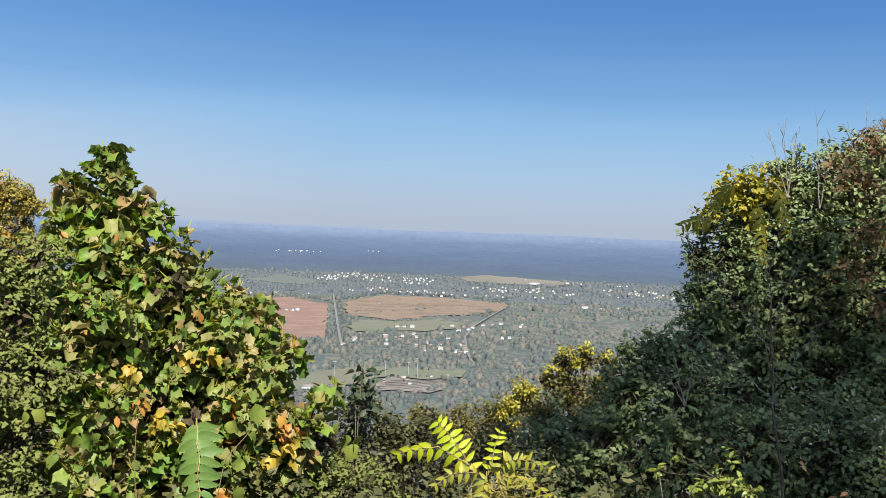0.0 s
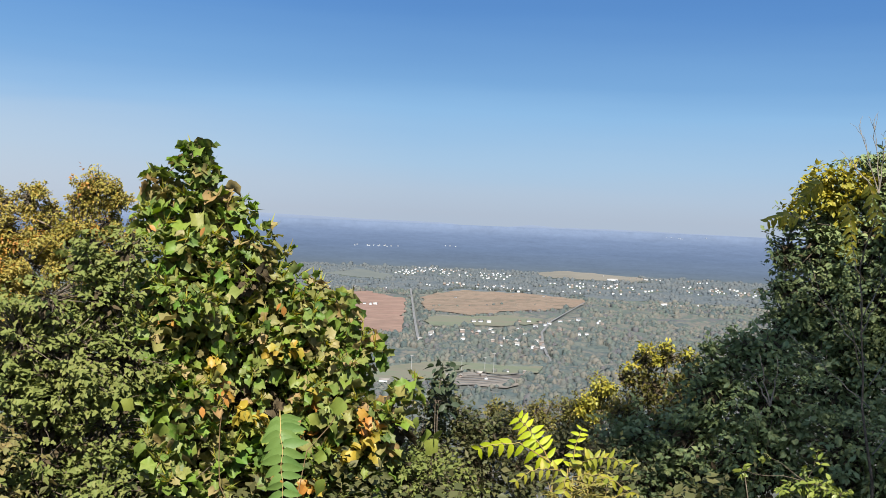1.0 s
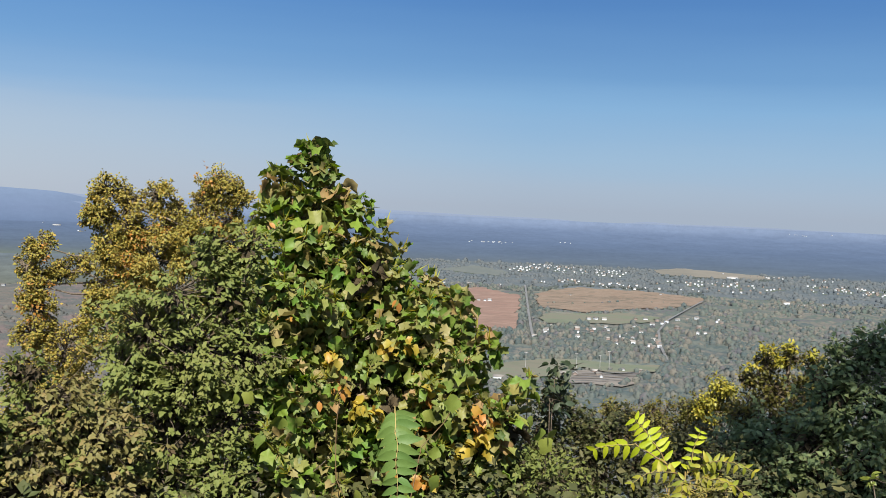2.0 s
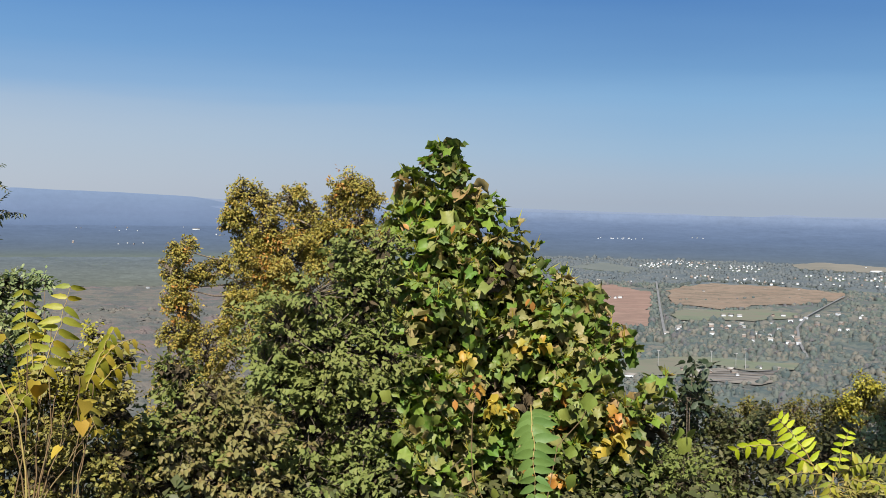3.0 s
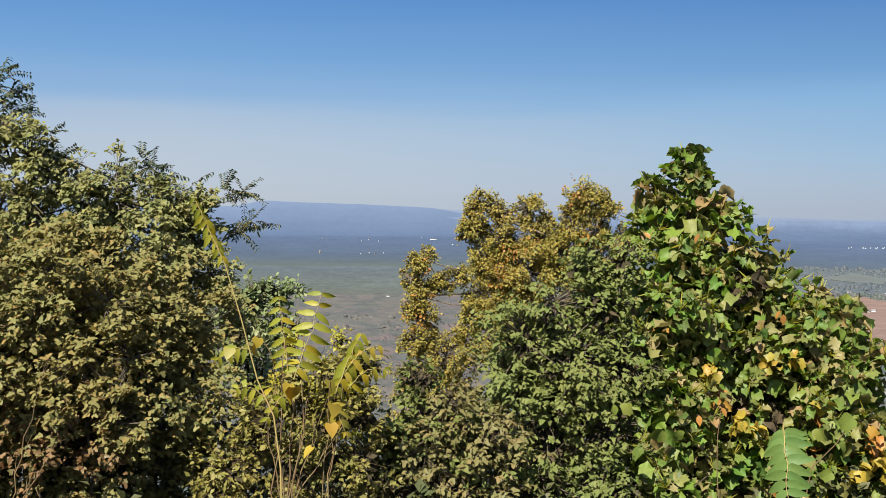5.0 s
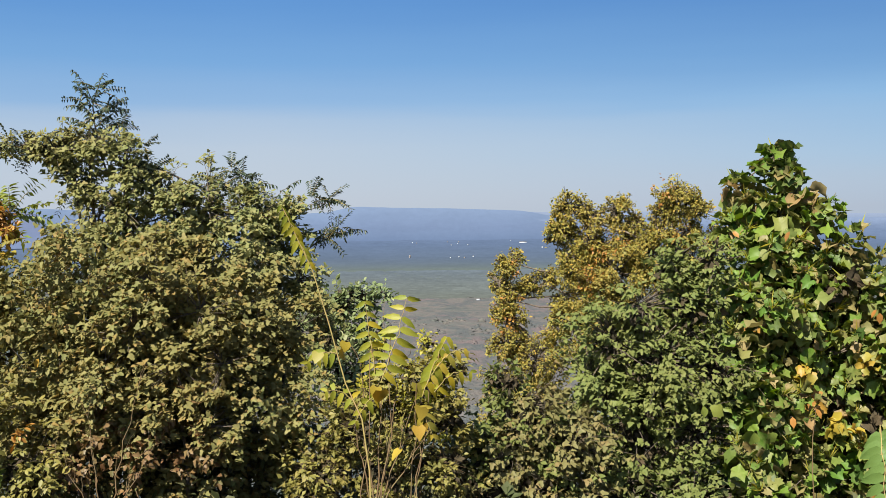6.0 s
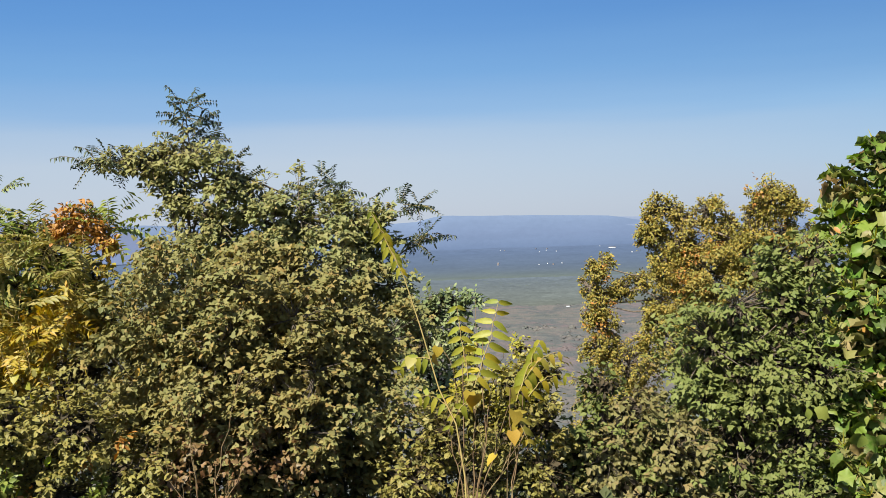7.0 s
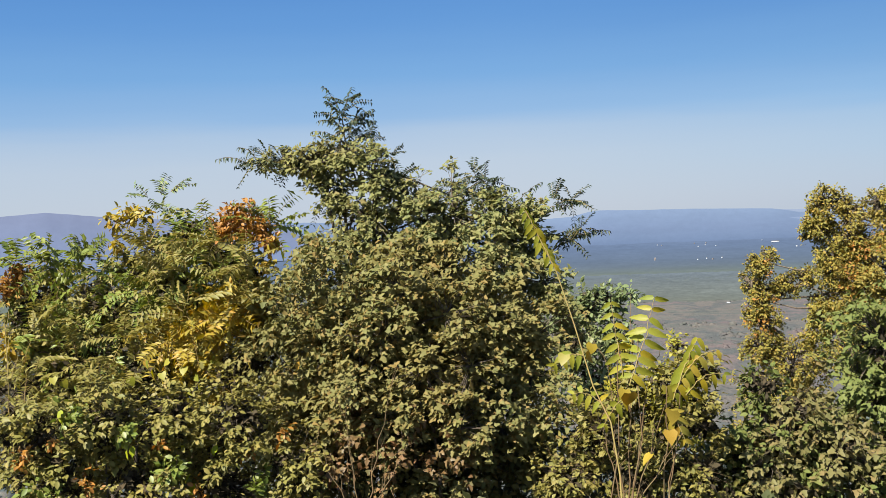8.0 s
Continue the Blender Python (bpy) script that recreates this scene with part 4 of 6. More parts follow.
def canopy(name, a0, a1, r0, r1, step, mat, label, crown, tall, lift=2.0):
    """A closed canopy: one rolling sheet of crown beside crown, with creases between them, open at fields, roads and houses."""
    boxes = [(min(p[0] for p in o), max(p[0] for p in o), min(p[1] for p in o), max(p[1] for p in o), o) for o in OPEN]
    grid = {}
    for hx, hy in TAKEN:
        grid.setdefault((int(hx // 40), int(hy // 40)), []).append((hx, hy))
    turn = math.degrees(step / math.sqrt(r0 * r1))
    cols = int((a1 - a0) / turn)
    dist = [r0]
    while dist[-1] < r1:
        dist.append(dist[-1] * (1 + step / math.sqrt(r0 * r1)))
    v, f = [], []
    for R in dist:
        for k in range(cols + 1):
            b = math.radians(a0 + (a1 - a0) * k / cols)
            x, y = -R * math.sin(b), R * math.cos(b)
            px, py, pz = far_place(x, y)
            pz = max(pz, ground_z(x, y)) if R < 3200 else pz
            near, cells = noise.voronoi((x / crown, y / crown, 0.0))
            own = noise.noise(cells[0] * 7.3 + Vector((0.37, 0.71, 0.0)))
            h = tall * (0.75 + 0.6 * own + 0.35 * noise.noise((x / 90, y / 90, 3))) * (1 - min(1.0, near[0] / 0.75) ** 2 * 0.9)
            h += 0.12 * tall * noise.noise((x / 2.7, y / 2.7, 6.0))
            gx, gy = int(x // 40), int(y // 40)
            bare_spot = any(q[0] < x < q[1] and q[2] < y < q[3] and inside(q[4], x, y) for q in boxes)
            bare_spot = bare_spot or any(q[0] < x < q[1] and q[2] < y + 30 < q[3] and inside(q[4], x, y + 30) for q in boxes)
            back = 70 if R > 3250 else 24
            bare_spot = bare_spot or any(abs(hx - x) < 9 and -back < y - hy < 8 for i in (-1, 0, 1) for j in (-1, 0, 1, 2) for hx, hy in grid.get((gx + i, gy + j), ()))
            squeeze = math.hypot(px, py) / R
            v.append((px, py, pz + (-2.0 if bare_spot else lift + h * squeeze)))
    n = cols + 1
    for i in range(len(dist) - 1):
        for k in range(cols):
            f.append((i * n + k, i * n + k + 1, (i + 1) * n + k + 1, (i + 1) * n + k))
    return setting(name, v, f, mat, label, "woods", True, "stuff")


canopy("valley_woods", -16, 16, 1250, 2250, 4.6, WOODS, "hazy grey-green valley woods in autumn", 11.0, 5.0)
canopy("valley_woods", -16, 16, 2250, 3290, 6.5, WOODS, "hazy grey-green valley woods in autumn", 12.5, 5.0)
canopy("far_woods", -16, 16, 3290, 4700, 11.0, FAR_WOODS, "woods round the village, haze-tinted blue-grey", 17.0, 5.0)
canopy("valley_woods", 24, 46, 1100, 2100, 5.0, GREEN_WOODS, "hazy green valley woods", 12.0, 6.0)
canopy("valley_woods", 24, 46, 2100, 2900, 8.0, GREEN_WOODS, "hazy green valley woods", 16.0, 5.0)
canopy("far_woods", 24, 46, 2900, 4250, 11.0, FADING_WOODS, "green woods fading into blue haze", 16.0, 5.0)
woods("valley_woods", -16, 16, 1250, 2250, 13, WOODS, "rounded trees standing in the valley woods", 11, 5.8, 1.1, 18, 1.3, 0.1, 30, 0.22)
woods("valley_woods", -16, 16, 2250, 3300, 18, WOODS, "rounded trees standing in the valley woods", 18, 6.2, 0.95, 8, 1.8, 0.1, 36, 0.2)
woods("far_woods", -16, 16, 3300, 4700, 30, FAR_WOODS, "rounded haze-tinted trees round the village", 17, 8.0, 0.8, 3, 3.0, 0.2, 34)
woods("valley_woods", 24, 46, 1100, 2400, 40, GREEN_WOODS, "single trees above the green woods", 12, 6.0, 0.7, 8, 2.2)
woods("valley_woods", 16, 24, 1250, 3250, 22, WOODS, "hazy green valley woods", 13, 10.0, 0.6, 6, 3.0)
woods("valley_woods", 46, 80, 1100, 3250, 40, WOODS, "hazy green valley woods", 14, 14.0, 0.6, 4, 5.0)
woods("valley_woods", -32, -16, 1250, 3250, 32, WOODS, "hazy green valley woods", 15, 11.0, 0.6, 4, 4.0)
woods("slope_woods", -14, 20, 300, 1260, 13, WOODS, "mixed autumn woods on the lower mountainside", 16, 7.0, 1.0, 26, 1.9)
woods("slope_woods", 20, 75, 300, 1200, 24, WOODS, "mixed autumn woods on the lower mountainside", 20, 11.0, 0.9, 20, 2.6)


def hedge(name, line, space, size, mat, label, seed, jitter=4.0):
    """A row of crowns along a line of the plan."""
    rng = np.random.default_rng(seed)
    ang = np.linspace(0, 2 * np.pi, 6, endpoint=False)
    base = np.concatenate([np.column_stack([w * np.cos(ang + j), w * np.sin(ang + j), np.full(6, h)]) for j, (w, h) in enumerate(((0.8, -0.6), (0.9, 0.3)))] + [[[0, 0, 1.0]]])
    tri = np.array([t for i in range(6) for t in ((i, (i + 1) % 6, 6 + i), ((i + 1) % 6, 6 + (i + 1) % 6, 6 + i), (6 + i, 6 + (i + 1) % 6, 12))])
    V, Fs = [], []
    for (x0, y0), (x1, y1) in zip(line, line[1:]):
        n = max(1, int(math.hypot(x1 - x0, y1 - y0) / space))
        for q in range(n):
            x, y = x0 + (x1 - x0) * q / n + rng.normal(0, jitter), y0 + (y1 - y0) * q / n + rng.normal(0, jitter)
            px, py, pz = far_place(x, y)
            w = size * rng.uniform(0.6, 1.3)
            V.append(base * rng.uniform(0.75, 1.25, (13, 1)) * [w, w, w * 0.9] + [px, py, pz + 2.6 + w * 0.35])
            Fs.append(tri + 13 * len(Fs))
    return setting(name, np.concatenate(V), np.concatenate(Fs), mat, label, "hedge", False, "stuff")


# the row's dark colour also stands for its shadow beside the road
hedge("hedgerow", [(-307, 3151), (-249, 2647), (-204, 2260), (-176, 1987)], 6, 3.6, DARK_WOODS, "tree row along the straight road, its shadow in the colour", 1, 2.0)
hedge("hedgerow", [(-345, 3224), (-275, 2636), (-231, 2250)], 16, 5.0, WOODS, "tree row at the field edge", 2)
hedge("hedgerow", [(-581, 3147), (-485, 3247), (-323, 3055)], 9, 6.0, DARK_WOODS, "tree row behind the brown field", 3)
hedge("hedgerow", [(-287, 3139), (-251, 3298), (-191, 3486), (36, 3450), (215, 3321)], 8, 6.0, DARK_WOODS, "dark tree row behind the tan field", 4)
hedge("hedgerow", [(-228, 2564), (-109, 2539), (30, 2701), (108, 2815)], 13, 5.0, WOODS, "broken hedge below the tan field", 5, 9.0)
hedge("hedgerow", [(-237, 2734), (-92, 2850), (98, 3011)], 40, 4.0, WOODS, "scattered trees in the field", 6, 14.0)
hedge("hedgerow", [(111, 4250), (335, 4167), (526, 4247)], 11, 6.0, DARK_WOODS, "tree row in front of the pale field", 7)
hedge("hedgerow", [(-229, 1654), (-165, 1729), (-73, 1761), (37, 1750)], 8, 6.5, WOODS, "tree row behind the meadow", 8)
hedge("hedgerow", [(-106, 1457), (-59, 1477), (-12, 1518), (22, 1573), (38, 1633)], 8, 5.0, WOODS, "trees in front of the paved yard", 12, 6.0)
hedge("hedgerow", [(-75, 1627), (-32, 1656), (31, 1666)], 11, 4.0, WOODS, "low hedge beside the yard", 9)
for k, row in enumerate(([(-100, 1487), (-61, 1511), (-12, 1554)], [(-98, 1508), (-54, 1534), (-4, 1577)], [(-91, 1530), (-46, 1556), (9, 1603)], [(-86, 1547), (-38, 1580), (18, 1622)], [(-81, 1569), (-30, 1599), (22, 1634)], [(-73, 1593), (-26, 1617), (27, 1647)])):
    strip("road_track", row, 3.0, ROAD if k % 2 else DARK_YARD, "parked row in the yard", 3.8 + 0.1 * k)


def mast(x, y, height):
    """A tall thin pole in the valley."""
    px, py, pz = far_place(x, y)
    ob = thing("mast", "tall pale metal floodlight mast", "mast", (px, py, pz), "masts in the valley")
    v, f = tubes([([(px, py, pz), (px, py, pz + height / 2 + 4), (px, py, pz + height + 8)], 0.4, 0.3)], 6)
    part_np("pole", v, f, STEEL, ob)
    v, f = tubes([([(px - 2.5, py, pz + height + 7.5), (px, py, pz + height + 8), (px + 2.5, py, pz + height + 7.5)], 0.35, 0.35)], 5)
    part_np("crossarm", v, f, STEEL, ob)
    return ob


mast(*(-33, 1638), 26)
mast(*(-84, 1649), 18)
mast(*(-160, 1606), 20)
mast(*(-48, 1670), 14)

# ---- trees and bushes by the overlook ----
tulip = plant("tulip_tree", "young tulip tree with large lobed green and yellowing leaves", "tree", (-2.26, 7.92),
    [(-2.53, 7.84, 1.99, 0.05), (-2.60, 7.82, 1.86, 0.06), (-2.46, 7.86, 1.86, 0.05), (-2.80, 7.75, 1.76, 0.05), (-2.55, 7.83, 1.73, 0.10), (-2.39, 7.88, 1.70, 0.09), (-2.70, 7.78, 1.58, 0.13), (-2.52, 7.84, 1.55, 0.17), (-2.30, 7.91, 1.58, 0.10), (-2.54, 7.84, 1.39, 0.32), (-2.22, 7.93, 1.40, 0.25), (-2.79, 7.75, 1.43, 0.18), (-2.62, 7.81, 1.04, 0.42), (-2.17, 7.95, 1.04, 0.47), (-1.93, 8.01, 0.96, 0.27), (-2.40, 7.88, 0.64, 0.58), (-1.79, 8.04, 0.61, 0.49), (-1.58, 8.08, 0.90, 0.18), (-1.39, 8.12, 0.86, 0.10), (-1.58, 8.08, 0.70, 0.27), (-1.36, 8.12, 0.53, 0.33), (-1.12, 8.16, 0.54, 0.13), (-2.60, 7.82, 0.23, 0.53), (-2.09, 7.97, 0.15, 0.67), (-1.48, 8.10, 0.12, 0.53), (-2.34, 7.90, -0.35, 0.67), (-1.69, 8.06, -0.34, 0.62), (-1.03, 8.17, -0.08, 0.40), (-2.48, 7.33, 0.86, 0.28), (-2.53, 7.28, 0.54, 0.28), (-2.41, 7.26, 0.22, 0.28), (-2.43, 7.18, -0.12, 0.28), (-2.29, 7.16, -0.39, 0.28)],
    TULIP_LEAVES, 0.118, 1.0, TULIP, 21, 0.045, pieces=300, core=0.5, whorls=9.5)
more_leaves(tulip, "yellowing_leaves", [(-1.57, 7.68, 0.19, 0.25), (-1.23, 7.74, -0.01, 0.25), (-1.48, 7.69, -0.28, 0.30), (-1.06, 7.76, -0.13, 0.19), (-1.99, 7.58, 0.05, 0.21), (-2.24, 7.51, 0.39, 0.17), (-1.75, 7.64, 0.48, 0.17)], TULIP_LEAF, 0.07, 0.05, YELLOW, 63, "yellowing older leaves")
more_leaves(tulip, "rusty_leaves", [(-1.53, 7.68, 0.06, 0.30), (-1.19, 7.74, -0.10, 0.23), (-1.56, 7.68, -0.33, 0.30), (-2.23, 7.51, 0.17, 0.17), (-2.49, 7.43, 0.72, 0.25)], TULIP_LEAF, 0.07, 0.06, RUST, 64, "few curled orange-brown leaves")
plant("maple_tree", "dense dull-green young maple beside the tulip tree", "tree", (-3.17, 6.95),
    [(-3.00, 7.03, 1.23, 0.23), (-2.74, 7.13, 1.24, 0.19), (-3.22, 6.93, 0.90, 0.31), (-2.89, 7.07, 0.91, 0.35), (-3.39, 6.85, 0.66, 0.33), (-3.07, 7.00, 0.54, 0.45), (-3.50, 6.80, 0.34, 0.33), (-2.73, 7.14, 0.50, 0.33), (-3.24, 6.92, 0.09, 0.49), (-2.84, 7.09, 0.04, 0.41), (-3.31, 6.89, -0.36, 0.53), (-2.83, 7.10, -0.42, 0.49)],
    LOBED_LEAF, 0.048, 0.8, MAPLE, 22, 0.05, spray=10, flat=0.25, lump=0.5, tumble=0.32, core=0.9, shell=0.75, sunward=0.45, clump=4.6, outward=0.4, droop=0.5)
oak = plant("oak_tree", "tall oak with bronze and yellow autumn leaves", "tree", (-10.61, 21.57),
    [(-11.44, 21.15, 1.60, 0.52), (-11.04, 21.36, 1.35, 0.39), (-10.49, 21.63, 1.56, 0.47), (-10.09, 21.82, 1.29, 0.29), (-9.29, 22.17, 1.87, 0.55), (-9.54, 22.07, 1.50, 0.36), (-8.91, 22.33, 1.57, 0.42), (-9.63, 22.03, 1.04, 0.44), (-11.04, 21.36, 0.85, 0.60), (-10.31, 21.72, 0.86, 0.57), (-9.11, 22.25, 1.05, 0.52), (-9.74, 21.98, 0.42, 0.86), (-11.63, 21.04, 1.09, 0.47), (-10.53, 21.61, 0.16, 1.10), (-12.61, 20.47, 0.39, 0.42), (-12.84, 20.33, -0.08, 0.34), (-12.67, 20.43, -0.85, 0.49), (-12.65, 20.45, -0.46, 0.39), (-12.27, 20.68, -0.21, 0.39), (-11.86, 20.92, 0.02, 0.31), (-11.51, 21.11, -0.74, 0.60), (-12.70, 20.42, -1.48, 0.55), (-12.13, 20.76, -1.87, 0.78), (-10.96, 21.40, -1.12, 1.17), (-12.33, 20.64, -2.87, 1.17), (-10.18, 21.78, -1.12, 1.17), (-9.0, 22.3, 0.35, 0.75), (-8.45, 22.5, 0.95, 0.45), (-11.3, 21.2, 0.35, 0.6), (-10.9, 21.4, -0.3, 0.75), (-8.9, 22.3, -0.6, 0.9)],
    SMALL_LEAF, 0.076, 1.5, OAK, 23, 0.16, spray=10, shell=0.6, lump=0.22, core=0.35, clump=2.4, uneven=0.14)
more_leaves(oak, "rusty_leaves", [(-12.5, 20.1, -0.55, 0.4), (-12.5, 20.1, -1.0, 0.4), (-12.4, 20.0, 0.3, 0.3), (-10.3, 20.9, 0.7, 0.5), (-9.1, 21.6, 0.9, 0.45), (-9.3, 21.6, 1.9, 0.4), (-10.6, 20.8, 0.0, 0.6)], SMALL_LEAF, 0.078, 0.09, RUST, 68, "orange-brown oak leaves")
plant("brush", "dull brownish-green bush beside the oak", "bush", (-3.80, 6.40),
    [(-3.70, 6.23, 0.26, 0.27), (-3.85, 6.14, -0.04, 0.35), (-3.47, 6.36, 0.02, 0.31), (-3.60, 6.29, -0.32, 0.43), (-4.03, 6.02, -0.32, 0.35), (-3.37, 6.41, -0.37, 0.35)], LOBED_LEAF, 0.05, 0.75, KHAKI, 24, 0.03, stems=5, spray=12, flat=0.4, tumble=0.45, lump=0.45, clump=2.8, outward=0.5, droop=0.6)

# left mass
locust = plant("locust_bush", "large vine-covered locust bush with grey-green leaves", "bush", (-6.05, 5.13),
    [(-6.41, 4.66, 2.06, 0.21), (-6.53, 4.49, 2.05, 0.17), (-6.64, 4.34, 2.06, 0.11), (-6.73, 4.20, 2.07, 0.08), (-6.27, 4.86, 1.94, 0.23), (-6.47, 4.58, 1.83, 0.15), (-6.11, 5.05, 1.74, 0.25), (-6.29, 4.84, 1.64, 0.33), (-5.90, 5.30, 1.62, 0.30), (-6.04, 5.13, 1.42, 0.38), (-5.64, 5.57, 1.55, 0.25), (-5.49, 5.72, 1.51, 0.21), (-5.70, 5.51, 1.32, 0.38), (-6.39, 4.70, 1.28, 0.42), (-6.13, 5.03, 1.13, 0.46), (-5.44, 5.77, 1.09, 0.25)],
    LOBED_LEAF, 0.042, 1.2, FEATHER, 31, 0.04, stems=6, spray=8, lump=0.35, flat=0.15, tumble=0.24, shell=0.88, core=0.8, inner_mat=FEATHER, sunward=0.85, clump=2.8, outward=0.35, droop=0.25, uneven=0.14)
vines = plant("vine_bush", "bush smothered in grey-green lobed vine leaves", "bush", (-5.80, 4.80),
    [(-6.21, 4.26, 1.03, 0.36), (-5.88, 4.70, 0.92, 0.48), (-5.46, 5.19, 0.93, 0.48), (-5.24, 5.41, 0.72, 0.36), (-6.03, 4.50, 0.61, 0.56), (-5.63, 5.00, 0.50, 0.60), (-6.27, 4.17, 0.47, 0.48), (-6.00, 4.54, 0.00, 0.64), (-5.57, 5.07, -0.07, 0.60), (-5.20, 5.44, 0.07, 0.44), (-5.87, 4.72, 1.36, 0.20), (-5.61, 5.02, 1.22, 0.24), (-5.46, 4.42, 1.12, 0.26), (-5.26, 4.63, 0.96, 0.26), (-5.53, 4.28, 0.83, 0.26), (-5.33, 4.49, 0.63, 0.26), (-5.14, 4.71, 0.62, 0.26), (-5.60, 4.13, 0.55, 0.26), (-5.40, 4.33, 0.32, 0.26), (-5.15, 4.60, 0.23, 0.26)],
    LOBED_LEAF, 0.046, 1.05, VINE, 36, 0.03, stems=7, spray=8, lump=0.35, flat=0.15, tumble=0.24, core=0.8, inner_mat=VINE, shell=0.9, sunward=0.85, clump=2.6, outward=0.35, droop=0.25, uneven=0.1)
more_leaves(vines, "outer_leaves", [(-5.95, 3.73, 1.15, 0.15), (-5.85, 3.89, 1.22, 0.17), (-5.80, 3.97, 0.99, 0.17), (-5.92, 3.79, 0.93, 0.17), (-5.76, 4.03, 0.76, 0.17), (-5.82, 3.94, 1.36, 0.15), (-5.71, 4.10, 1.13, 0.17), (-5.67, 4.15, 0.90, 0.15), (-5.98, 3.69, 0.86, 0.13), (-5.79, 3.99, 1.47, 0.13), (-5.68, 4.14, 1.39, 0.15)], LOBED_LEAF, 0.044, 0.45, VINE, 39, "sunlit outer vine leaves")
more_leaves(vines, "brown_leaves", [(-5.43, 4.28, 0.08, 0.30), (-5.62, 4.10, 0.22, 0.28), (-5.18, 4.56, 0.05, 0.28), (-5.30, 4.45, 0.35, 0.22), (-5.72, 3.98, 0.02, 0.25)], LOBED_LEAF, 0.044, 0.22, BRONZE, 69, "turning bronze-brown vine leaves")
feather_mass(locust, "feathery_shoot", [(-6.45, 4.79, 2.49, 0.11), (-6.49, 4.73, 2.40, 0.10), (-6.42, 4.81, 2.32, 0.12), (-6.47, 4.76, 2.21, 0.17), (-6.36, 4.90, 2.21, 0.13), (-6.78, 4.30, 2.08, 0.11), (-6.84, 4.20, 2.07, 0.09), (-6.69, 4.44, 2.08, 0.13), (-6.26, 5.03, 2.09, 0.11), (-5.85, 5.50, 1.92, 0.09), (-5.79, 5.56, 1.87, 0.07), (-5.43, 5.91, 1.70, 0.12), (-5.33, 6.00, 1.69, 0.08), (-5.28, 6.05, 1.48, 0.08), (-5.37, 5.96, 1.42, 0.09), (-5.76, 5.59, 1.76, 0.08), (-5.53, 5.82, 1.34, 0.17), (-6.59, 4.58, 1.99, 0.11), (-6.24, 5.05, 1.88, 0.13), (-6.13, 5.18, 1.79, 0.13), (-6.03, 5.31, 1.69, 0.13), (-5.68, 5.68, 1.64, 0.11), (-6.55, 4.64, 1.81, 0.15), (-6.40, 4.85, 2.00, 0.13), (-5.91, 5.44, 1.81, 0.10), (-6.72, 4.39, 2.05, 0.10), (-6.34, 4.93, 2.12, 0.09), (-5.59, 5.76, 1.60, 0.13)], 0.16, SPIRE, 32, "feathery locust shoots, silhouette darkness put into their colour", 8, 9, 0.036)
spire_at = [(-6.48, 4.91, 1.80), (-6.52, 4.83, 2.07), (-6.52, 4.80, 2.25), (-6.50, 4.77, 2.42)]
arm_at = [(-6.48, 4.91, 1.87), (-6.66, 4.63, 2.06), (-6.84, 4.37, 2.07), (-6.95, 4.19, 2.07)]
crest_at = [(-6.33, 5.0, 1.85), (-6.25, 5.15, 1.93), (-5.97, 5.5, 1.72), (-5.83, 5.65, 1.78), (-5.62, 5.85, 1.58), (-5.42, 6.05, 1.64)]
edge_at = [(-5.6, 5.8, 1.2), (-5.45, 5.98, 1.36), (-5.30, 6.15, 1.44)]
loc_rng = np.random.default_rng(33)
for line, fronds, up in ((spire_at, 15, 0.45), (arm_at, 11, 0.25), (crest_at, 12, 0.3), (edge_at, 5, 0.15)):
    v, f = tubes([(line, 0.009, 0.003)], 5)
    part_np("branch", v, f, BARK, locust, smooth=True)
    pts = np.array(line)
    for k in range(fronds):
        t = (0.25 + 0.75 * (k + 0.5) / fronds) * (len(pts) - 1)
        i = min(int(t), len(pts) - 2)
        p = pts[i] + (pts[i + 1] - pts[i]) * (t - i)
        way = (1 if k % 2 else -1) * np.array([0.66, 0.75, 0.0]) * loc_rng.uniform(0.6, 1.0) + loc_rng.normal(0, 0.25, 3) * [1, 1, 0.4] + [0, 0, up * loc_rng.uniform(0.3, 1.2)]
        if line is spire_at and k > fronds - 4:
            way = way * 0.6 + [0, 0, 0.25]
        frond(locust, p, p + unit(way) * loc_rng.uniform(0.2, 0.3), 8, 0.046, SPIRE, 0.03, 0.35, 300 + k + int(100 * abs(pts[0][0])), facing=(0.1, -0.2, 1.0), stalk=BARK, width=0.85)
plant("green_bush", "fresh green small-leaved bush", "bush", (-6.24, 7.32),
    [(-6.15, 7.40, 0.81, 0.21), (-6.31, 7.27, 0.77, 0.23), (-6.03, 7.50, 0.86, 0.13), (-6.35, 7.23, 0.46, 0.31), (-6.12, 7.43, 0.45, 0.26), (-6.46, 7.13, 0.67, 0.26), (-6.29, 7.29, 0.05, 0.41)], OVAL_LEAF, 0.06, 0.85, DARK, 33, 0.03, stems=4, spray=8)
plant("brush", "tangled olive and yellow brush with thin stems", "bush", (-4.45, 5.57),
    [(-4.43, 5.45, 0.42, 0.22), (-4.20, 5.63, 0.46, 0.22), (-4.05, 5.73, 0.57, 0.19), (-4.32, 5.54, 0.16, 0.30), (-4.06, 5.73, 0.24, 0.26), (-4.58, 5.33, 0.17, 0.30), (-4.39, 5.48, -0.13, 0.37), (-4.07, 5.72, -0.10, 0.34), (-4.73, 5.20, -0.17, 0.34)], SMALL_LEAF, 0.048, 0.8, LOCUST, 34, 0.012, stems=9, spray=12, flat=0.4, bark=RED_STALK, clump=3.0)
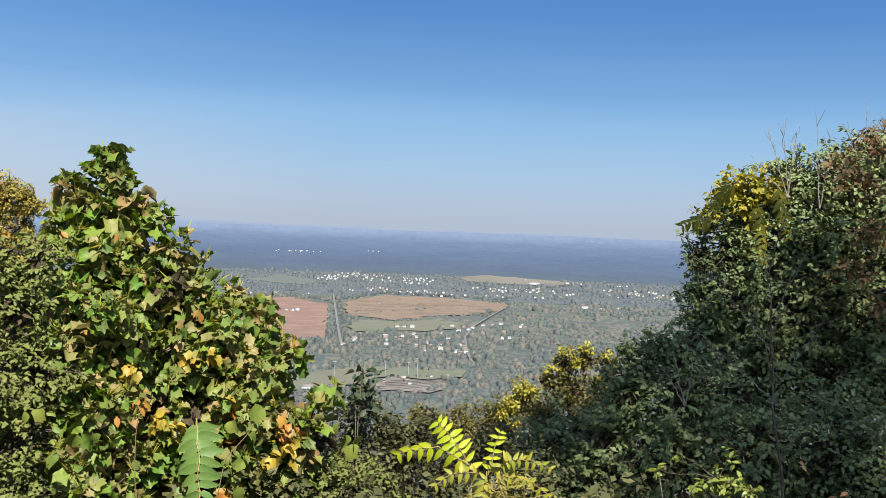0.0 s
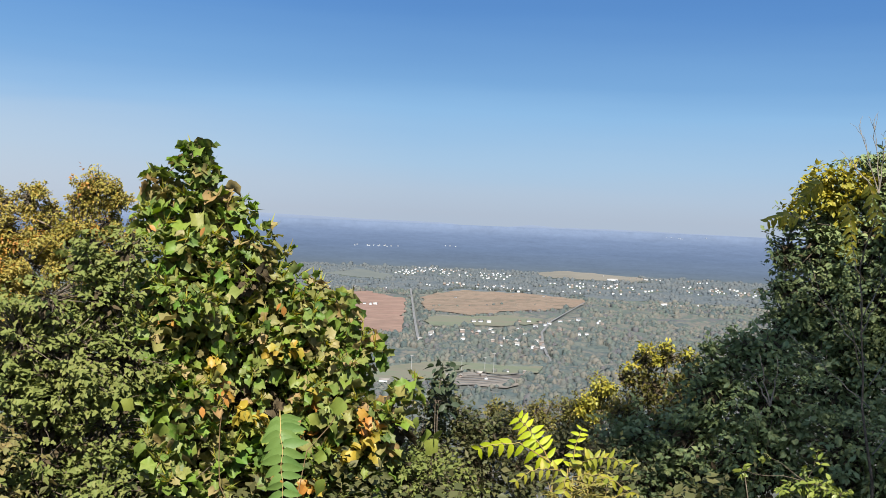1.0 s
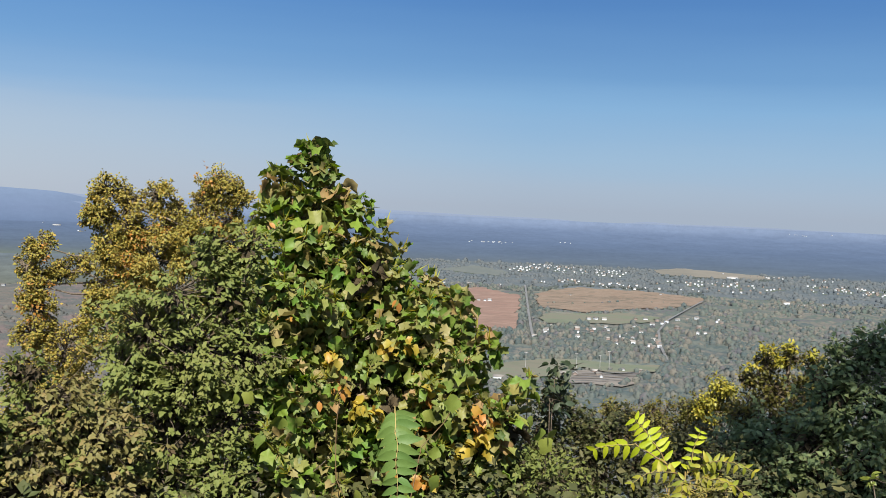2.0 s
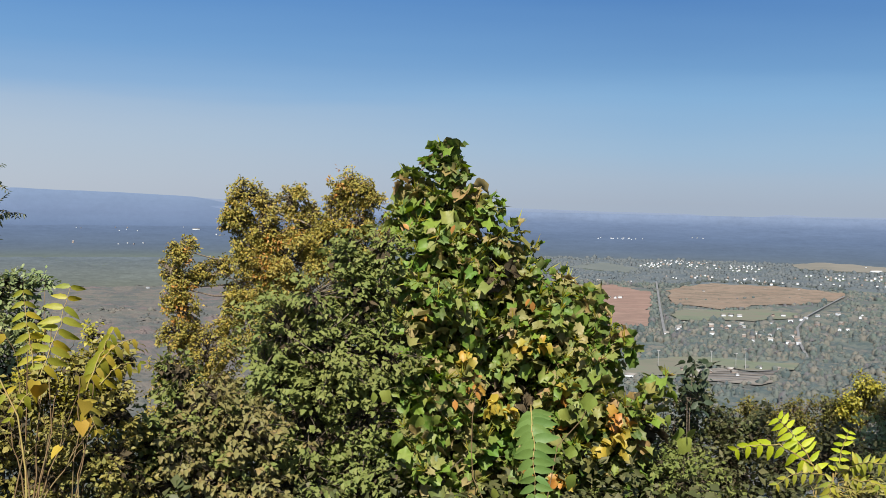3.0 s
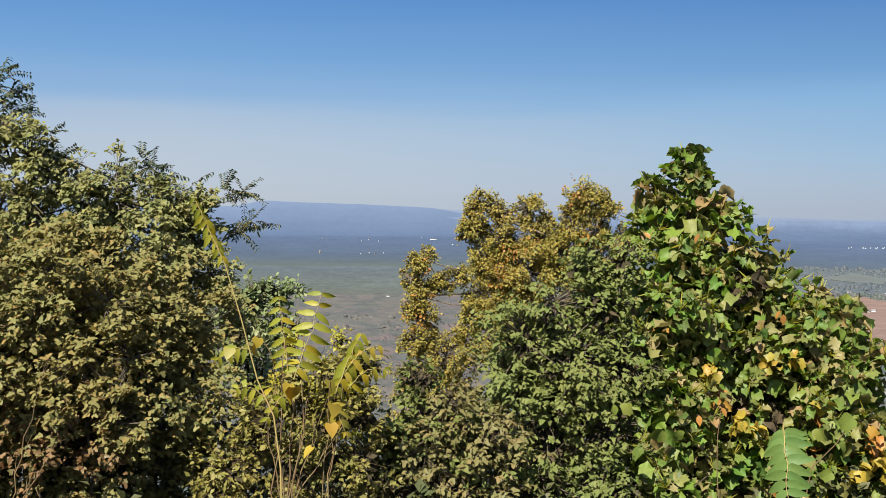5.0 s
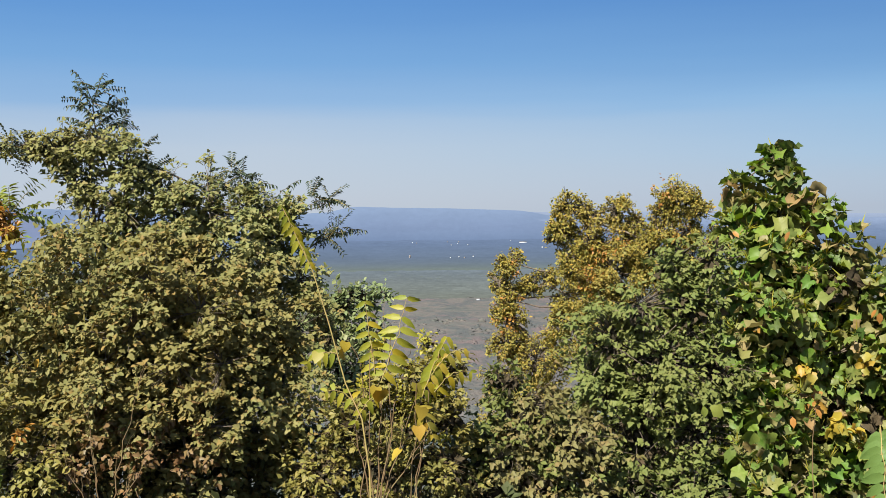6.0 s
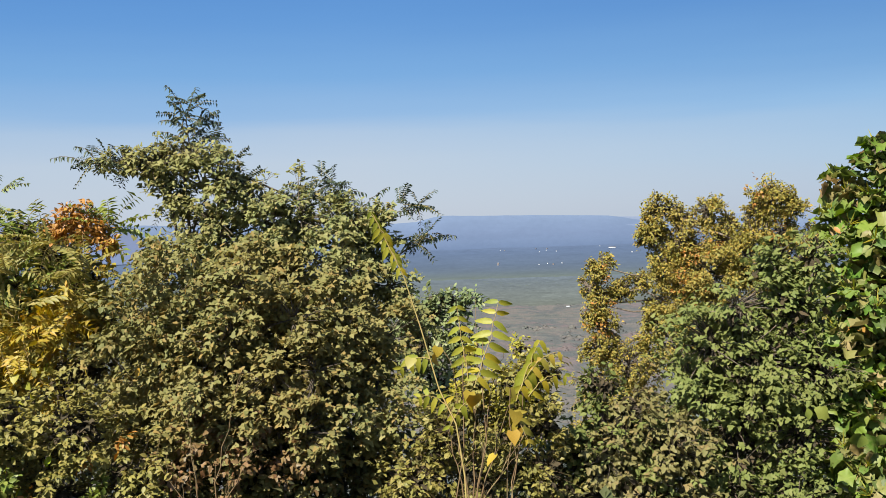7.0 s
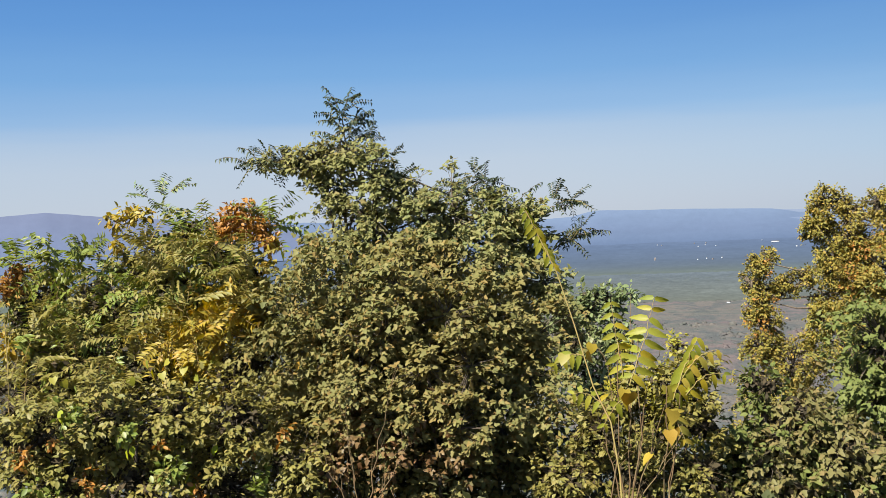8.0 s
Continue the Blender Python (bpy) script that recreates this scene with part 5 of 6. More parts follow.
plant("brush", "olive bush with small grey-green leaves", "bush", (-3.90, 6.19),
    [(-3.89, 6.20, 0.41, 0.23), (-3.75, 6.29, 0.11, 0.35), (-4.03, 6.11, -0.01, 0.31), (-3.94, 6.17, -0.24, 0.35), (-3.67, 6.33, -0.23, 0.35)], OVAL_LEAF, 0.05, 0.9, MAPLE, 35, 0.025, stems=5, spray=12, flat=0.4, clump=3.0)

plant("brush", "fine yellow-olive brush behind the pale shoots", "bush", (-4.35, 5.75),
    [(-4.28, 5.62, 0.55, 0.12), (-4.47, 5.5, 0.66, 0.10), (-4.2, 5.68, 0.70, 0.10), (-4.32, 5.58, 0.36, 0.18), (-4.14, 5.7, 0.44, 0.14), (-4.5, 5.45, 0.42, 0.16), (-4.2, 5.66, 0.2, 0.2)], SMALL_LEAF, 0.034, 0.7, GOLD, 65, 0.008, stems=6, spray=12, flat=0.5, bark=RED_STALK, core=0.4)

# far left mass
sumac = plant("sumac_thicket", "mixed green sumac thicket with yellow and rust branches", "bush", (-8.06, 3.83),
    [(-7.39, 3.90, 1.59, 0.22), (-7.59, 3.81, 1.46, 0.27), (-7.15, 4.01, 1.45, 0.26), (-7.83, 3.69, 1.34, 0.28), (-7.40, 3.89, 1.20, 0.40), (-6.91, 4.10, 1.27, 0.26), (-8.02, 3.57, 1.03, 0.37), (-6.77, 4.14, 1.02, 0.30), (-8.48, 3.31, 1.22, 0.19), (-8.67, 3.18, 0.95, 0.39), (-8.27, 3.42, 0.67, 0.48), (-7.56, 3.80, 0.68, 0.50), (-6.84, 4.12, 0.68, 0.34), (-8.76, 3.09, 0.40, 0.50)],
    SMALL_LEAF, 0.052, 0.5, LOCUST, 41, 0.03, stems=6, spray=12, lump=0.4, flat=0.3, tumble=0.45, shell=0.7, sunward=0.5, clump=3.0)
more_leaves(sumac, "yellow_leaves", [(-7.69, 3.59, 1.71, 0.13), (-7.82, 3.52, 1.69, 0.09), (-7.55, 3.66, 1.73, 0.08), (-7.81, 3.52, 1.52, 0.10), (-6.99, 3.89, 0.95, 0.26), (-7.14, 3.82, 0.83, 0.26), (-7.29, 3.75, 0.70, 0.22), (-7.48, 3.67, 0.76, 0.15), (-6.80, 3.97, 1.01, 0.19), (-6.55, 4.07, 1.32, 0.08), (-6.50, 4.09, 1.48, 0.07), (-7.15, 3.81, 0.53, 0.13), (-7.95, 3.41, 0.39, 0.11), (-8.66, 2.99, 0.74, 0.15), (-6.60, 4.04, 0.95, 0.12), (-7.00, 3.86, 0.37, 0.10)], OVAL_LEAF, 0.055, 0.9, YELLOW, 42, "clear yellow autumn leaves")
more_leaves(sumac, "rust_leaves", [(-6.73, 4.01, 1.65, 0.17), (-6.90, 3.95, 1.60, 0.14), (-6.60, 4.06, 1.58, 0.12), (-6.50, 4.09, 1.47, 0.08), (-8.67, 2.99, 1.20, 0.13), (-8.60, 3.04, 1.33, 0.09)], OVAL_LEAF, 0.042, 1.4, RUST, 43, "orange-brown autumn leaves")
feather_mass(sumac, "feathery_leaves", [(-8.34, 3.30, 1.36, 0.19), (-8.16, 3.42, 1.40, 0.14), (-8.47, 3.22, 1.36, 0.15), (-8.02, 3.49, 1.30, 0.19), (-8.70, 3.08, 1.37, 0.15), (-7.74, 3.63, 1.12, 0.23), (-8.17, 3.40, 0.95, 0.28), (-8.58, 3.13, 0.69, 0.29), (-7.21, 3.89, 1.37, 0.17), (-7.93, 3.51, 0.68, 0.28), (-8.30, 3.30, 0.77, 0.29), (-6.58, 4.15, 1.60, 0.10), (-7.31, 3.84, 1.20, 0.22), (-7.45, 3.79, 1.42, 0.18), (-7.65, 3.68, 1.12, 0.18), (-6.93, 4.02, 1.32, 0.17), (-7.30, 3.86, 1.54, 0.16), (-7.07, 3.95, 1.20, 0.17)], 0.3, FRESH, 44, "fresh green feathery leaves", 10, 12, 0.07)
feather_mass(sumac, "top_sprig", [(-7.51, 3.77, 1.87, 0.04), (-7.44, 3.81, 1.89, 0.04), (-7.50, 3.77, 1.77, 0.04), (-7.62, 3.72, 1.86, 0.04)], 0.2, DARK, 50, "thin feathery top sprig", 7, 3, 0.05)
feather_mass(sumac, "feathery_leaf", [(-8.11, 2.97, 0.86, 0.23), (-7.76, 3.16, 0.65, 0.22), (-8.11, 2.95, 0.48, 0.23), (-7.39, 3.36, 0.82, 0.17), (-7.30, 3.39, 0.57, 0.21), (-7.85, 3.10, 0.31, 0.22), (-7.48, 3.29, 0.40, 0.17), (-6.87, 3.60, 0.98, 0.17), (-6.35, 3.81, 1.33, 0.12), (-6.63, 3.72, 1.50, 0.12), (-7.19, 3.48, 1.48, 0.13), (-6.96, 3.58, 1.31, 0.17), (-6.45, 3.77, 1.14, 0.16)], 0.3, LOCUST, 46, "olive feathery leaves", 10, 12, 0.062)
feather_mass(sumac, "yellow_feathery_leaf", [(-6.59, 3.71, 0.98, 0.15), (-6.79, 3.64, 0.90, 0.15), (-6.45, 3.77, 1.06, 0.10), (-7.02, 3.53, 0.82, 0.11), (-6.70, 3.67, 0.82, 0.12), (-6.88, 3.59, 0.74, 0.10), (-6.55, 3.73, 0.90, 0.10)], 0.26, YELLOW, 47, "yellow feathery leaves", 10, 12, 0.06)
low = plant("brush", "low green and brown brush with bright lime shoots", "bush", (-6.46, 3.01),
    [(-6.51, 2.36, 0.42, 0.33), (-6.37, 2.73, 0.45, 0.33), (-6.20, 3.09, 0.41, 0.33), (-6.00, 3.46, 0.38, 0.33), (-6.47, 2.47, 0.10, 0.40), (-6.28, 2.92, 0.04, 0.40), (-6.04, 3.39, -0.02, 0.40), (-5.82, 3.76, 0.02, 0.33)], OVAL_LEAF, 0.045, 0.85, LOCUST, 45, 0.016, stems=8, spray=12, flat=0.4, lump=0.35, tumble=0.45, shell=0.75, sunward=0.5, clump=3.0)

more_leaves(low, "rusty_leaves", [(-6.35, 2.20, 0.30, 0.11), (-6.22, 2.57, 0.08, 0.12), (-6.04, 2.97, 0.28, 0.07), (-5.83, 3.36, 0.20, 0.09), (-6.29, 2.38, 0.38, 0.06), (-5.69, 3.60, 0.25, 0.09), (-5.95, 3.14, -0.02, 0.11)], OVAL_LEAF, 0.042, 0.25, RUST, 48, "rust-brown leaves")
more_leaves(low, "green_leaves", [(-6.25, 2.47, 0.50, 0.12), (-6.03, 2.99, 0.13, 0.14), (-6.12, 2.79, 0.40, 0.11), (-6.33, 2.27, 0.06, 0.14), (-5.77, 3.47, -0.02, 0.12)], OVAL_LEAF, 0.05, 0.6, FRESH, 49, "fresh green leaves")

under_rng = np.random.default_rng(77)
floor_blobs = []
for a in np.arange(-27, 76, 2.7):
    for d, rise in ((5.8, 0.0), (7.6, 0.12), (9.4, 0.4)):
        b = math.radians(a + under_rng.uniform(-1.5, 1.5))
        q = d + under_rng.uniform(-0.5, 0.5)
        # height follows the camera's lower sight line, not the ground, to close gaps
        floor_blobs.append((-q * math.sin(b), q * math.cos(b), 1.08 + rise - 0.27 * q + under_rng.uniform(-0.2, 0.15), under_rng.uniform(0.42, 0.56)))
# more fill placed to close gaps the camera sees under the vine bush
for a in np.arange(38, 59, 2.5):
    b = math.radians(a)
    floor_blobs.append((-7.6 * math.sin(b), 7.6 * math.cos(b), -0.12 + under_rng.uniform(-0.08, 0.08), 0.42))
P, A, N, S, _ = crown_leaves(floor_blobs, 0.08, 0.5, under_rng, 0.35, 0.2, 12, 0.35, 0.4)
v, f = spread(SMALL_LEAF, P, A, N, S)
setting("undergrowth", v, f, BROWN, "tangled undergrowth set along the lower edge of view", "undergrowth", False, "stuff")

# added backing with dark cores, so the valley doesn't show through the bushes
plant("back_thicket", "dense backing thicket closing gaps behind the bushes", "bush", (-9.12, 5.27),
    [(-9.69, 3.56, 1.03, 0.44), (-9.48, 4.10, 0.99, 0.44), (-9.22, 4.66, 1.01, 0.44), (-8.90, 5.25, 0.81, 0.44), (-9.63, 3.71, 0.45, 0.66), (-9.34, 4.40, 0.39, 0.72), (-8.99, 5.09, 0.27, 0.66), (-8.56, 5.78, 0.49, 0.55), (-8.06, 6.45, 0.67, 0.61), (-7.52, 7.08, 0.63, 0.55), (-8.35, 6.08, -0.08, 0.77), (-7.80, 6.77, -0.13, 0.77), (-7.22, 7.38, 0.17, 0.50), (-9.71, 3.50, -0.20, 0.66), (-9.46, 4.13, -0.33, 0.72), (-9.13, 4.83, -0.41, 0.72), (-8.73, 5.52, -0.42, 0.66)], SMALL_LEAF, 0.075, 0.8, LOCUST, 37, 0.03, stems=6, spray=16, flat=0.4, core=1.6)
plant("back_thicket", "dense backing thicket closing gaps behind the maple", "bush", (-3.42, 9.01),
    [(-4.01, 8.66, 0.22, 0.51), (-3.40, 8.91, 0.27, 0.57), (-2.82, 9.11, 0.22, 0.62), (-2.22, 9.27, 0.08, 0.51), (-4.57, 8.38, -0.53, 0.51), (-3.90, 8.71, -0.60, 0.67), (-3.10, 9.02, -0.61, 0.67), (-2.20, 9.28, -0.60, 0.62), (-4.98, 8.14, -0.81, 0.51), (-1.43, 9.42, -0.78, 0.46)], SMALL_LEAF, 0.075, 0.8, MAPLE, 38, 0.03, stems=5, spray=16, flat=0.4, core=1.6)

# right mass
hill = plant("hillside_tree", "shaded dark green tree with a yellow-green crown edge", "tree", (4.47, 12.74),
    [(3.54, 13.03, 2.07, 0.29), (3.80, 12.95, 1.90, 0.40), (3.25, 13.10, 1.67, 0.19), (3.24, 13.11, 1.32, 0.29), (3.22, 13.11, 0.89, 0.26), (3.63, 13.00, 1.41, 0.58), (4.24, 12.82, 2.20, 0.51), (4.20, 12.83, 1.57, 0.80), (4.66, 12.67, 2.35, 0.44), (4.96, 12.55, 2.22, 0.66), (4.75, 12.64, 1.60, 0.80), (3.66, 12.99, 0.70, 0.73), (3.28, 13.10, 0.39, 0.44), (4.30, 12.80, 0.74, 1.02), (5.02, 12.53, 0.93, 1.02), (3.89, 12.93, -0.13, 0.95), (4.76, 12.63, -0.05, 1.10), (5.50, 12.33, 0.29, 1.10), (5.67, 12.25, 1.64, 0.88), (5.52, 12.32, 2.43, 0.66)],
    SMALL_LEAF, 0.08, 1.3, DARK, 51, 0.10, spray=22, flat=0.4, lump=0.35)
# sunlight on the crown's upper left edge, put in as yellower leaves
more_leaves(hill, "yellow_leaves", [(3.45, 12.74, 2.13, 0.24), (3.71, 12.67, 2.21, 0.24), (3.93, 12.60, 2.14, 0.19), (3.29, 12.78, 1.85, 0.16), (3.62, 12.69, 1.93, 0.21), (3.12, 12.83, 1.70, 0.09), (3.82, 12.63, 1.70, 0.14), (3.79, 12.64, 1.42, 0.10)], SMALL_LEAF, 0.085, 1.3, GOLD, 58, "yellow-green leaves, sunlight put into their colour")
more_leaves(hill, "russet_leaves", [(4.50, 11.32, 2.22, 0.26), (4.66, 11.27, 1.67, 0.26), (4.47, 11.35, 1.30, 0.26), (4.74, 11.22, 0.89, 0.26), (4.30, 11.39, 2.40, 0.26), (4.56, 11.27, 2.58, 0.26)], SMALL_LEAF, 0.09, 0.55, BRONZE, 67, "russet-brown leaves")
for k, (a, b) in enumerate((((3.41, 11.4, 1.93), (3.5, 11.37, 1.31)), ((3.17, 11.46, 2.11), (2.96, 11.52, 1.84)), ((3.59, 11.33, 2.12), (3.73, 11.3, 1.58)), ((2.98, 11.52, 1.7), (2.65, 11.6, 1.66)))):
    frond(hill, a, b, 9, 0.11, GOLD, 0.05, 0.5, 340 + k, width=0.9)
plant("hillside_tree", "russet-topped tree in half shade", "tree", (6.28, 14.72),
    [(6.00, 14.83, 2.77, 0.39), (6.27, 14.72, 2.90, 0.43), (5.73, 14.94, 2.61, 0.35), (6.16, 14.77, 2.26, 0.61), (6.49, 14.62, 2.34, 0.61)], SMALL_LEAF, 0.08, 1.2, BRONZE, 52, 0.10, spray=9)
plant("hillside_bush", "dark shaded bush on the slope", "bush", (2.40, 10.74),
    [(1.96, 10.82, 0.31, 0.20), (2.24, 10.77, 0.36, 0.30), (2.51, 10.71, 0.37, 0.36), (2.03, 10.81, -0.07, 0.48), (2.59, 10.69, -0.09, 0.60), (1.82, 10.85, -0.56, 0.54), (2.50, 10.71, -0.68, 0.71), (3.25, 10.51, -0.55, 0.71), (1.37, 10.91, -0.95, 0.54), (3.96, 10.26, -0.52, 0.77), (1.96, 10.82, -1.08, 0.66), (3.68, 10.37, -0.95, 0.60), (4.26, 10.14, -0.82, 0.66), (3.06, 10.56, -1.09, 0.54), (1.07, 10.95, -0.73, 0.33), (1.27, 10.93, -0.60, 0.30), (1.11, 10.94, -1.08, 0.48)], SMALL_LEAF, 0.075, 1.2, DARK, 53, 0.05, stems=4, spray=18, flat=0.4, lump=0.35)
slope = plant("slope_tree", "tree lower on the slope, painted sunlit top and shaded body", "tree", (2.24, 15.84),
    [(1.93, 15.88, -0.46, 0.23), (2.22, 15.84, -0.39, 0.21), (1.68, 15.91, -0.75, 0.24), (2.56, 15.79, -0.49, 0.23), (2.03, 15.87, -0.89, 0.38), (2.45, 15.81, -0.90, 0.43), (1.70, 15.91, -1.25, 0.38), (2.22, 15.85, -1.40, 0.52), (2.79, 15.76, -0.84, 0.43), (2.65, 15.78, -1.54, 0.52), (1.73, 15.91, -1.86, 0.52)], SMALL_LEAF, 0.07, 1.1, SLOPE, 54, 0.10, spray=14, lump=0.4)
# sunlit top put into the leaf colour, over the darker body
more_leaves(slope, "golden_leaves", [(1.88, 15.69, -0.28, 0.14), (2.20, 15.65, -0.23, 0.13), (2.07, 15.66, -0.43, 0.12), (1.70, 15.71, -0.53, 0.10), (2.52, 15.60, -0.33, 0.09), (2.28, 15.63, -1.52, 0.12), (2.03, 15.67, -1.58, 0.09)], SMALL_LEAF, 0.07, 0.9, GOLD, 61, "golden leaves, top sunlight put into their colour")
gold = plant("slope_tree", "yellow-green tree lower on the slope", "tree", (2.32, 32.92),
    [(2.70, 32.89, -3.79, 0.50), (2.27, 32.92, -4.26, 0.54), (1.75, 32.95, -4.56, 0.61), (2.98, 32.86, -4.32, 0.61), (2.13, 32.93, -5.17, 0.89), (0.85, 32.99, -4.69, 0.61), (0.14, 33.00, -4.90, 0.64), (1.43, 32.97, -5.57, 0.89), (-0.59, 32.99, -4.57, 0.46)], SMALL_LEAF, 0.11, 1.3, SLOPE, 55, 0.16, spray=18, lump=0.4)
# sunlit upper edge painted with brighter yellow-green leaves
more_leaves(gold, "golden_leaves", [(2.65, 32.39, -3.53, 0.39), (3.00, 32.36, -3.55, 0.25), (2.32, 32.42, -3.99, 0.35), (2.07, 32.43, -4.36, 0.25), (2.43, 32.41, -4.52, 0.21)], SMALL_LEAF, 0.11, 1.0, GOLD, 62, "yellow-green leaves, sunlight put into their colour")
plant("brush", "brown and green brush in front of the valley", "bush", (-0.33, 8.99),
    [(-0.65, 8.98, -0.02, 0.24), (-0.40, 8.99, -0.21, 0.24), (-0.15, 9.00, -0.25, 0.24), (-0.73, 8.97, -0.37, 0.34), (-0.34, 8.99, -0.56, 0.39), (0.10, 9.00, -0.54, 0.34), (0.49, 8.99, -0.37, 0.29), (-0.82, 8.96, -0.71, 0.39), (0.74, 8.97, -0.61, 0.39)], SMALL_LEAF, 0.05, 1.1, BROWN, 56, 0.02, stems=7, spray=18, flat=0.4)
plant("brush", "shaded green brush below the tulip tree", "bush", (-0.95, 8.38),
    [(-1.31, 8.33, -0.65, 0.36), (-0.96, 8.38, -0.53, 0.32), (-0.60, 8.41, -0.60, 0.36), (-0.86, 8.39, -0.81, 0.41), (-1.58, 8.29, -0.89, 0.41)], OVAL_LEAF, 0.05, 0.9, MAPLE, 59, 0.02, stems=4, spray=16, flat=0.4)
sprig = plant("dark_sprig", "dark-leaved sprig standing up from the brush", "bush", (-0.61, 8.58),
    [(-0.63, 8.58, 0.32, 0.10), (-0.52, 8.58, 0.33, 0.07), (-0.72, 8.57, 0.21, 0.09), (-0.56, 8.58, 0.19, 0.11), (-0.67, 8.57, 0.07, 0.14), (-0.86, 8.56, 0.14, 0.09)], OVAL_LEAF, 0.08, 0.6, SPIRE, 57, 0.014, stems=3, spray=5, core=0)

# tree of heaven shoots
def shoot(name, label, base, stems, radius=0.012, bark=None):
    bx, by = base
    ob = thing(name, label, "shoot", (bx, by, ground_z(bx, by)))
    rng = np.random.default_rng(len(bpy.data.objects))
    for s in stems:
        v, f = tubes([(bent((bx + rng.normal(0, 0.04), by, ground_z(bx, by)), s, 9, 0.0, rng, 0.012), radius, radius * 0.35)], 6)
        part_np("stem", v, f, bark or STALK, ob, smooth=True)
    return ob


lime = shoot("tree_of_heaven", "lime-yellow sunlit shoot with feather leaves", (0.27, 5.99), [(0.22, 6.00, 0.16), (0.30, 5.99, 0.17), (0.33, 5.99, 0.12)])
for k, (a, b, n, s, h) in enumerate((
    (*[(0.23, 6.00, 0.13), (0.01, 6.00, 0.44)], 9, 0.03, 0.1), (*[(0.31, 5.99, 0.15), (0.37, 5.99, 0.40)], 6, 0.02, 0.1), (*[(0.20, 6.00, 0.20), (-0.20, 5.80, 0.30)], 7, 0.06, 0.9),
    (*[(0.31, 5.99, 0.16), (0.63, 5.66, 0.28)], 8, 0.06, 0.7), (*[(0.27, 5.99, 0.15), (0.01, 5.60, 0.18)], 6, 0.04, 0.6), (*[(0.33, 5.99, 0.12), (0.61, 5.57, 0.16)], 8, 0.05, 0.7), (*[(0.30, 5.99, 0.13), (0.25, 5.49, 0.12)], 5, 0.03, 0.4), (*[(0.33, 5.99, 0.15), (0.47, 5.78, 0.29)], 5, 0.03, 0.5))):
    frond(lime, a, b, n, 0.072 if k in (0, 2) else 0.05, LIME if k < 3 else PALE_FROND, s, h, 60 + k, width=1.1)
feather_mass(lime, "lower_leaves", [(0.33, 5.9, 0.08, 0.08), (0.42, 5.8, 0.12, 0.08), (0.3, 5.8, 0.0, 0.08), (0.5, 5.75, 0.06, 0.08), (0.22, 5.85, 0.02, 0.07)], 0.16, LOCUST, 66, "crowded yellow-olive lower leaves", 6, 7, 0.045)
green = shoot("tree_of_heaven", "green feather leaf hanging forward", (-1.35, 5.85), [(-1.35, 5.85, 0.43)])
frond(green, *[(-1.35, 5.85, 0.44), (-1.23, 5.46, 0.03)], 13, 0.105, GREEN_FROND, 0.05, 0.15, 71, width=1.15)
pale = shoot("tree_of_heaven", "thin shoots with pale drooping yellow-green leaves", (-3.98, 4.85), [(-3.98, 5.01, 0.83), (-4.07, 4.92, 0.72), (-3.77, 5.12, 0.53), (-3.76, 5.0, 0.32)], 0.007, RED_STALK)
v, f = tubes([([(-3.97, 4.8, -0.35), (-4.0, 4.82, 0.05), (-4.07, 4.84, 0.35), (-4.17, 4.81, 0.56), (-4.27, 4.78, 0.92), (-4.36, 4.74, 1.24), (-4.44, 4.68, 1.46), (-4.49, 4.63, 1.62)], 0.006, 0.003)], 6)
part_np("stem", v, f, STALK, pale, "tall thin leaning tan stem", smooth=True)
TOEYE = (0.60, -0.75, 0.28)
for k, (a, b, n, ln, s, h) in enumerate((
    ((-4.00, 4.94, 0.56), (-3.91, 5.09, 1.07), 9, 0.105, -0.02, 0.55), ((-4.04, 4.93, 0.62), (-4.11, 4.93, 1.05), 7, 0.085, 0.0, 0.8), ((-3.80, 5.08, 0.46), (-3.70, 5.21, 0.83), 8, 0.105, 0.02, 1.3),
    ((-3.78, 5.11, 0.56), (-3.61, 5.27, 0.76), 5, 0.085, 0.05, 1.1), ((-3.74, 5.13, 0.50), (-3.57, 5.27, 0.62), 4, 0.085, 0.05, 0.9), ((-4.36, 4.74, 1.24), (-4.50, 4.62, 1.64), 10, 0.075, 0.02, 1.6),
    ((-4.22, 4.79, 0.74), (-4.33, 4.66, 0.70), 4, 0.085, 0.03, 0.8), ((-3.80, 5.02, 0.42), (-3.70, 5.05, 0.26), 4, 0.09, 0.03, 0.8), ((-4.12, 4.83, 0.45), (-4.24, 4.72, 0.52), 4, 0.08, 0.03, 0.7), ((-4.0, 4.92, 0.5), (-4.1, 4.82, 0.34), 4, 0.08, 0.03, 0.9))):
    frond(pale, a, b, n, ln, PALE_FROND if k % 4 != 3 else YELLOW, s, h, 80 + k, facing=TOEYE, width=0.95)

# bare saplings on the shaded side
def bare(name, label, base, tips, radius, seed, forks=6, bark=None):
    rng = np.random.default_rng(seed)
    ob = thing(name, label, "sapling", base)
    for j, t in enumerate(tips):
        main = bent(base, t, 9, 0.0, rng, 0.015)
        paths = [(main, radius, radius * 0.25)]
        span = np.linalg.norm(main[-1] - main[0])
        for k in range(forks):
            i = rng.integers(3, 9)
            e = main[i] + unit(unit(main[-1] - main[0]) + rng.normal(0, 0.5, 3)) * span * rng.uniform(0.12, 0.3)
            paths.append((bent(main[i], e, 5, 0.02, rng, 0.03), radius * 0.4, radius * 0.12))
        v, f = tubes(paths, 5)
        part_np("branch", v, f, bark or PALE_BARK, ob, smooth=True)
    return ob


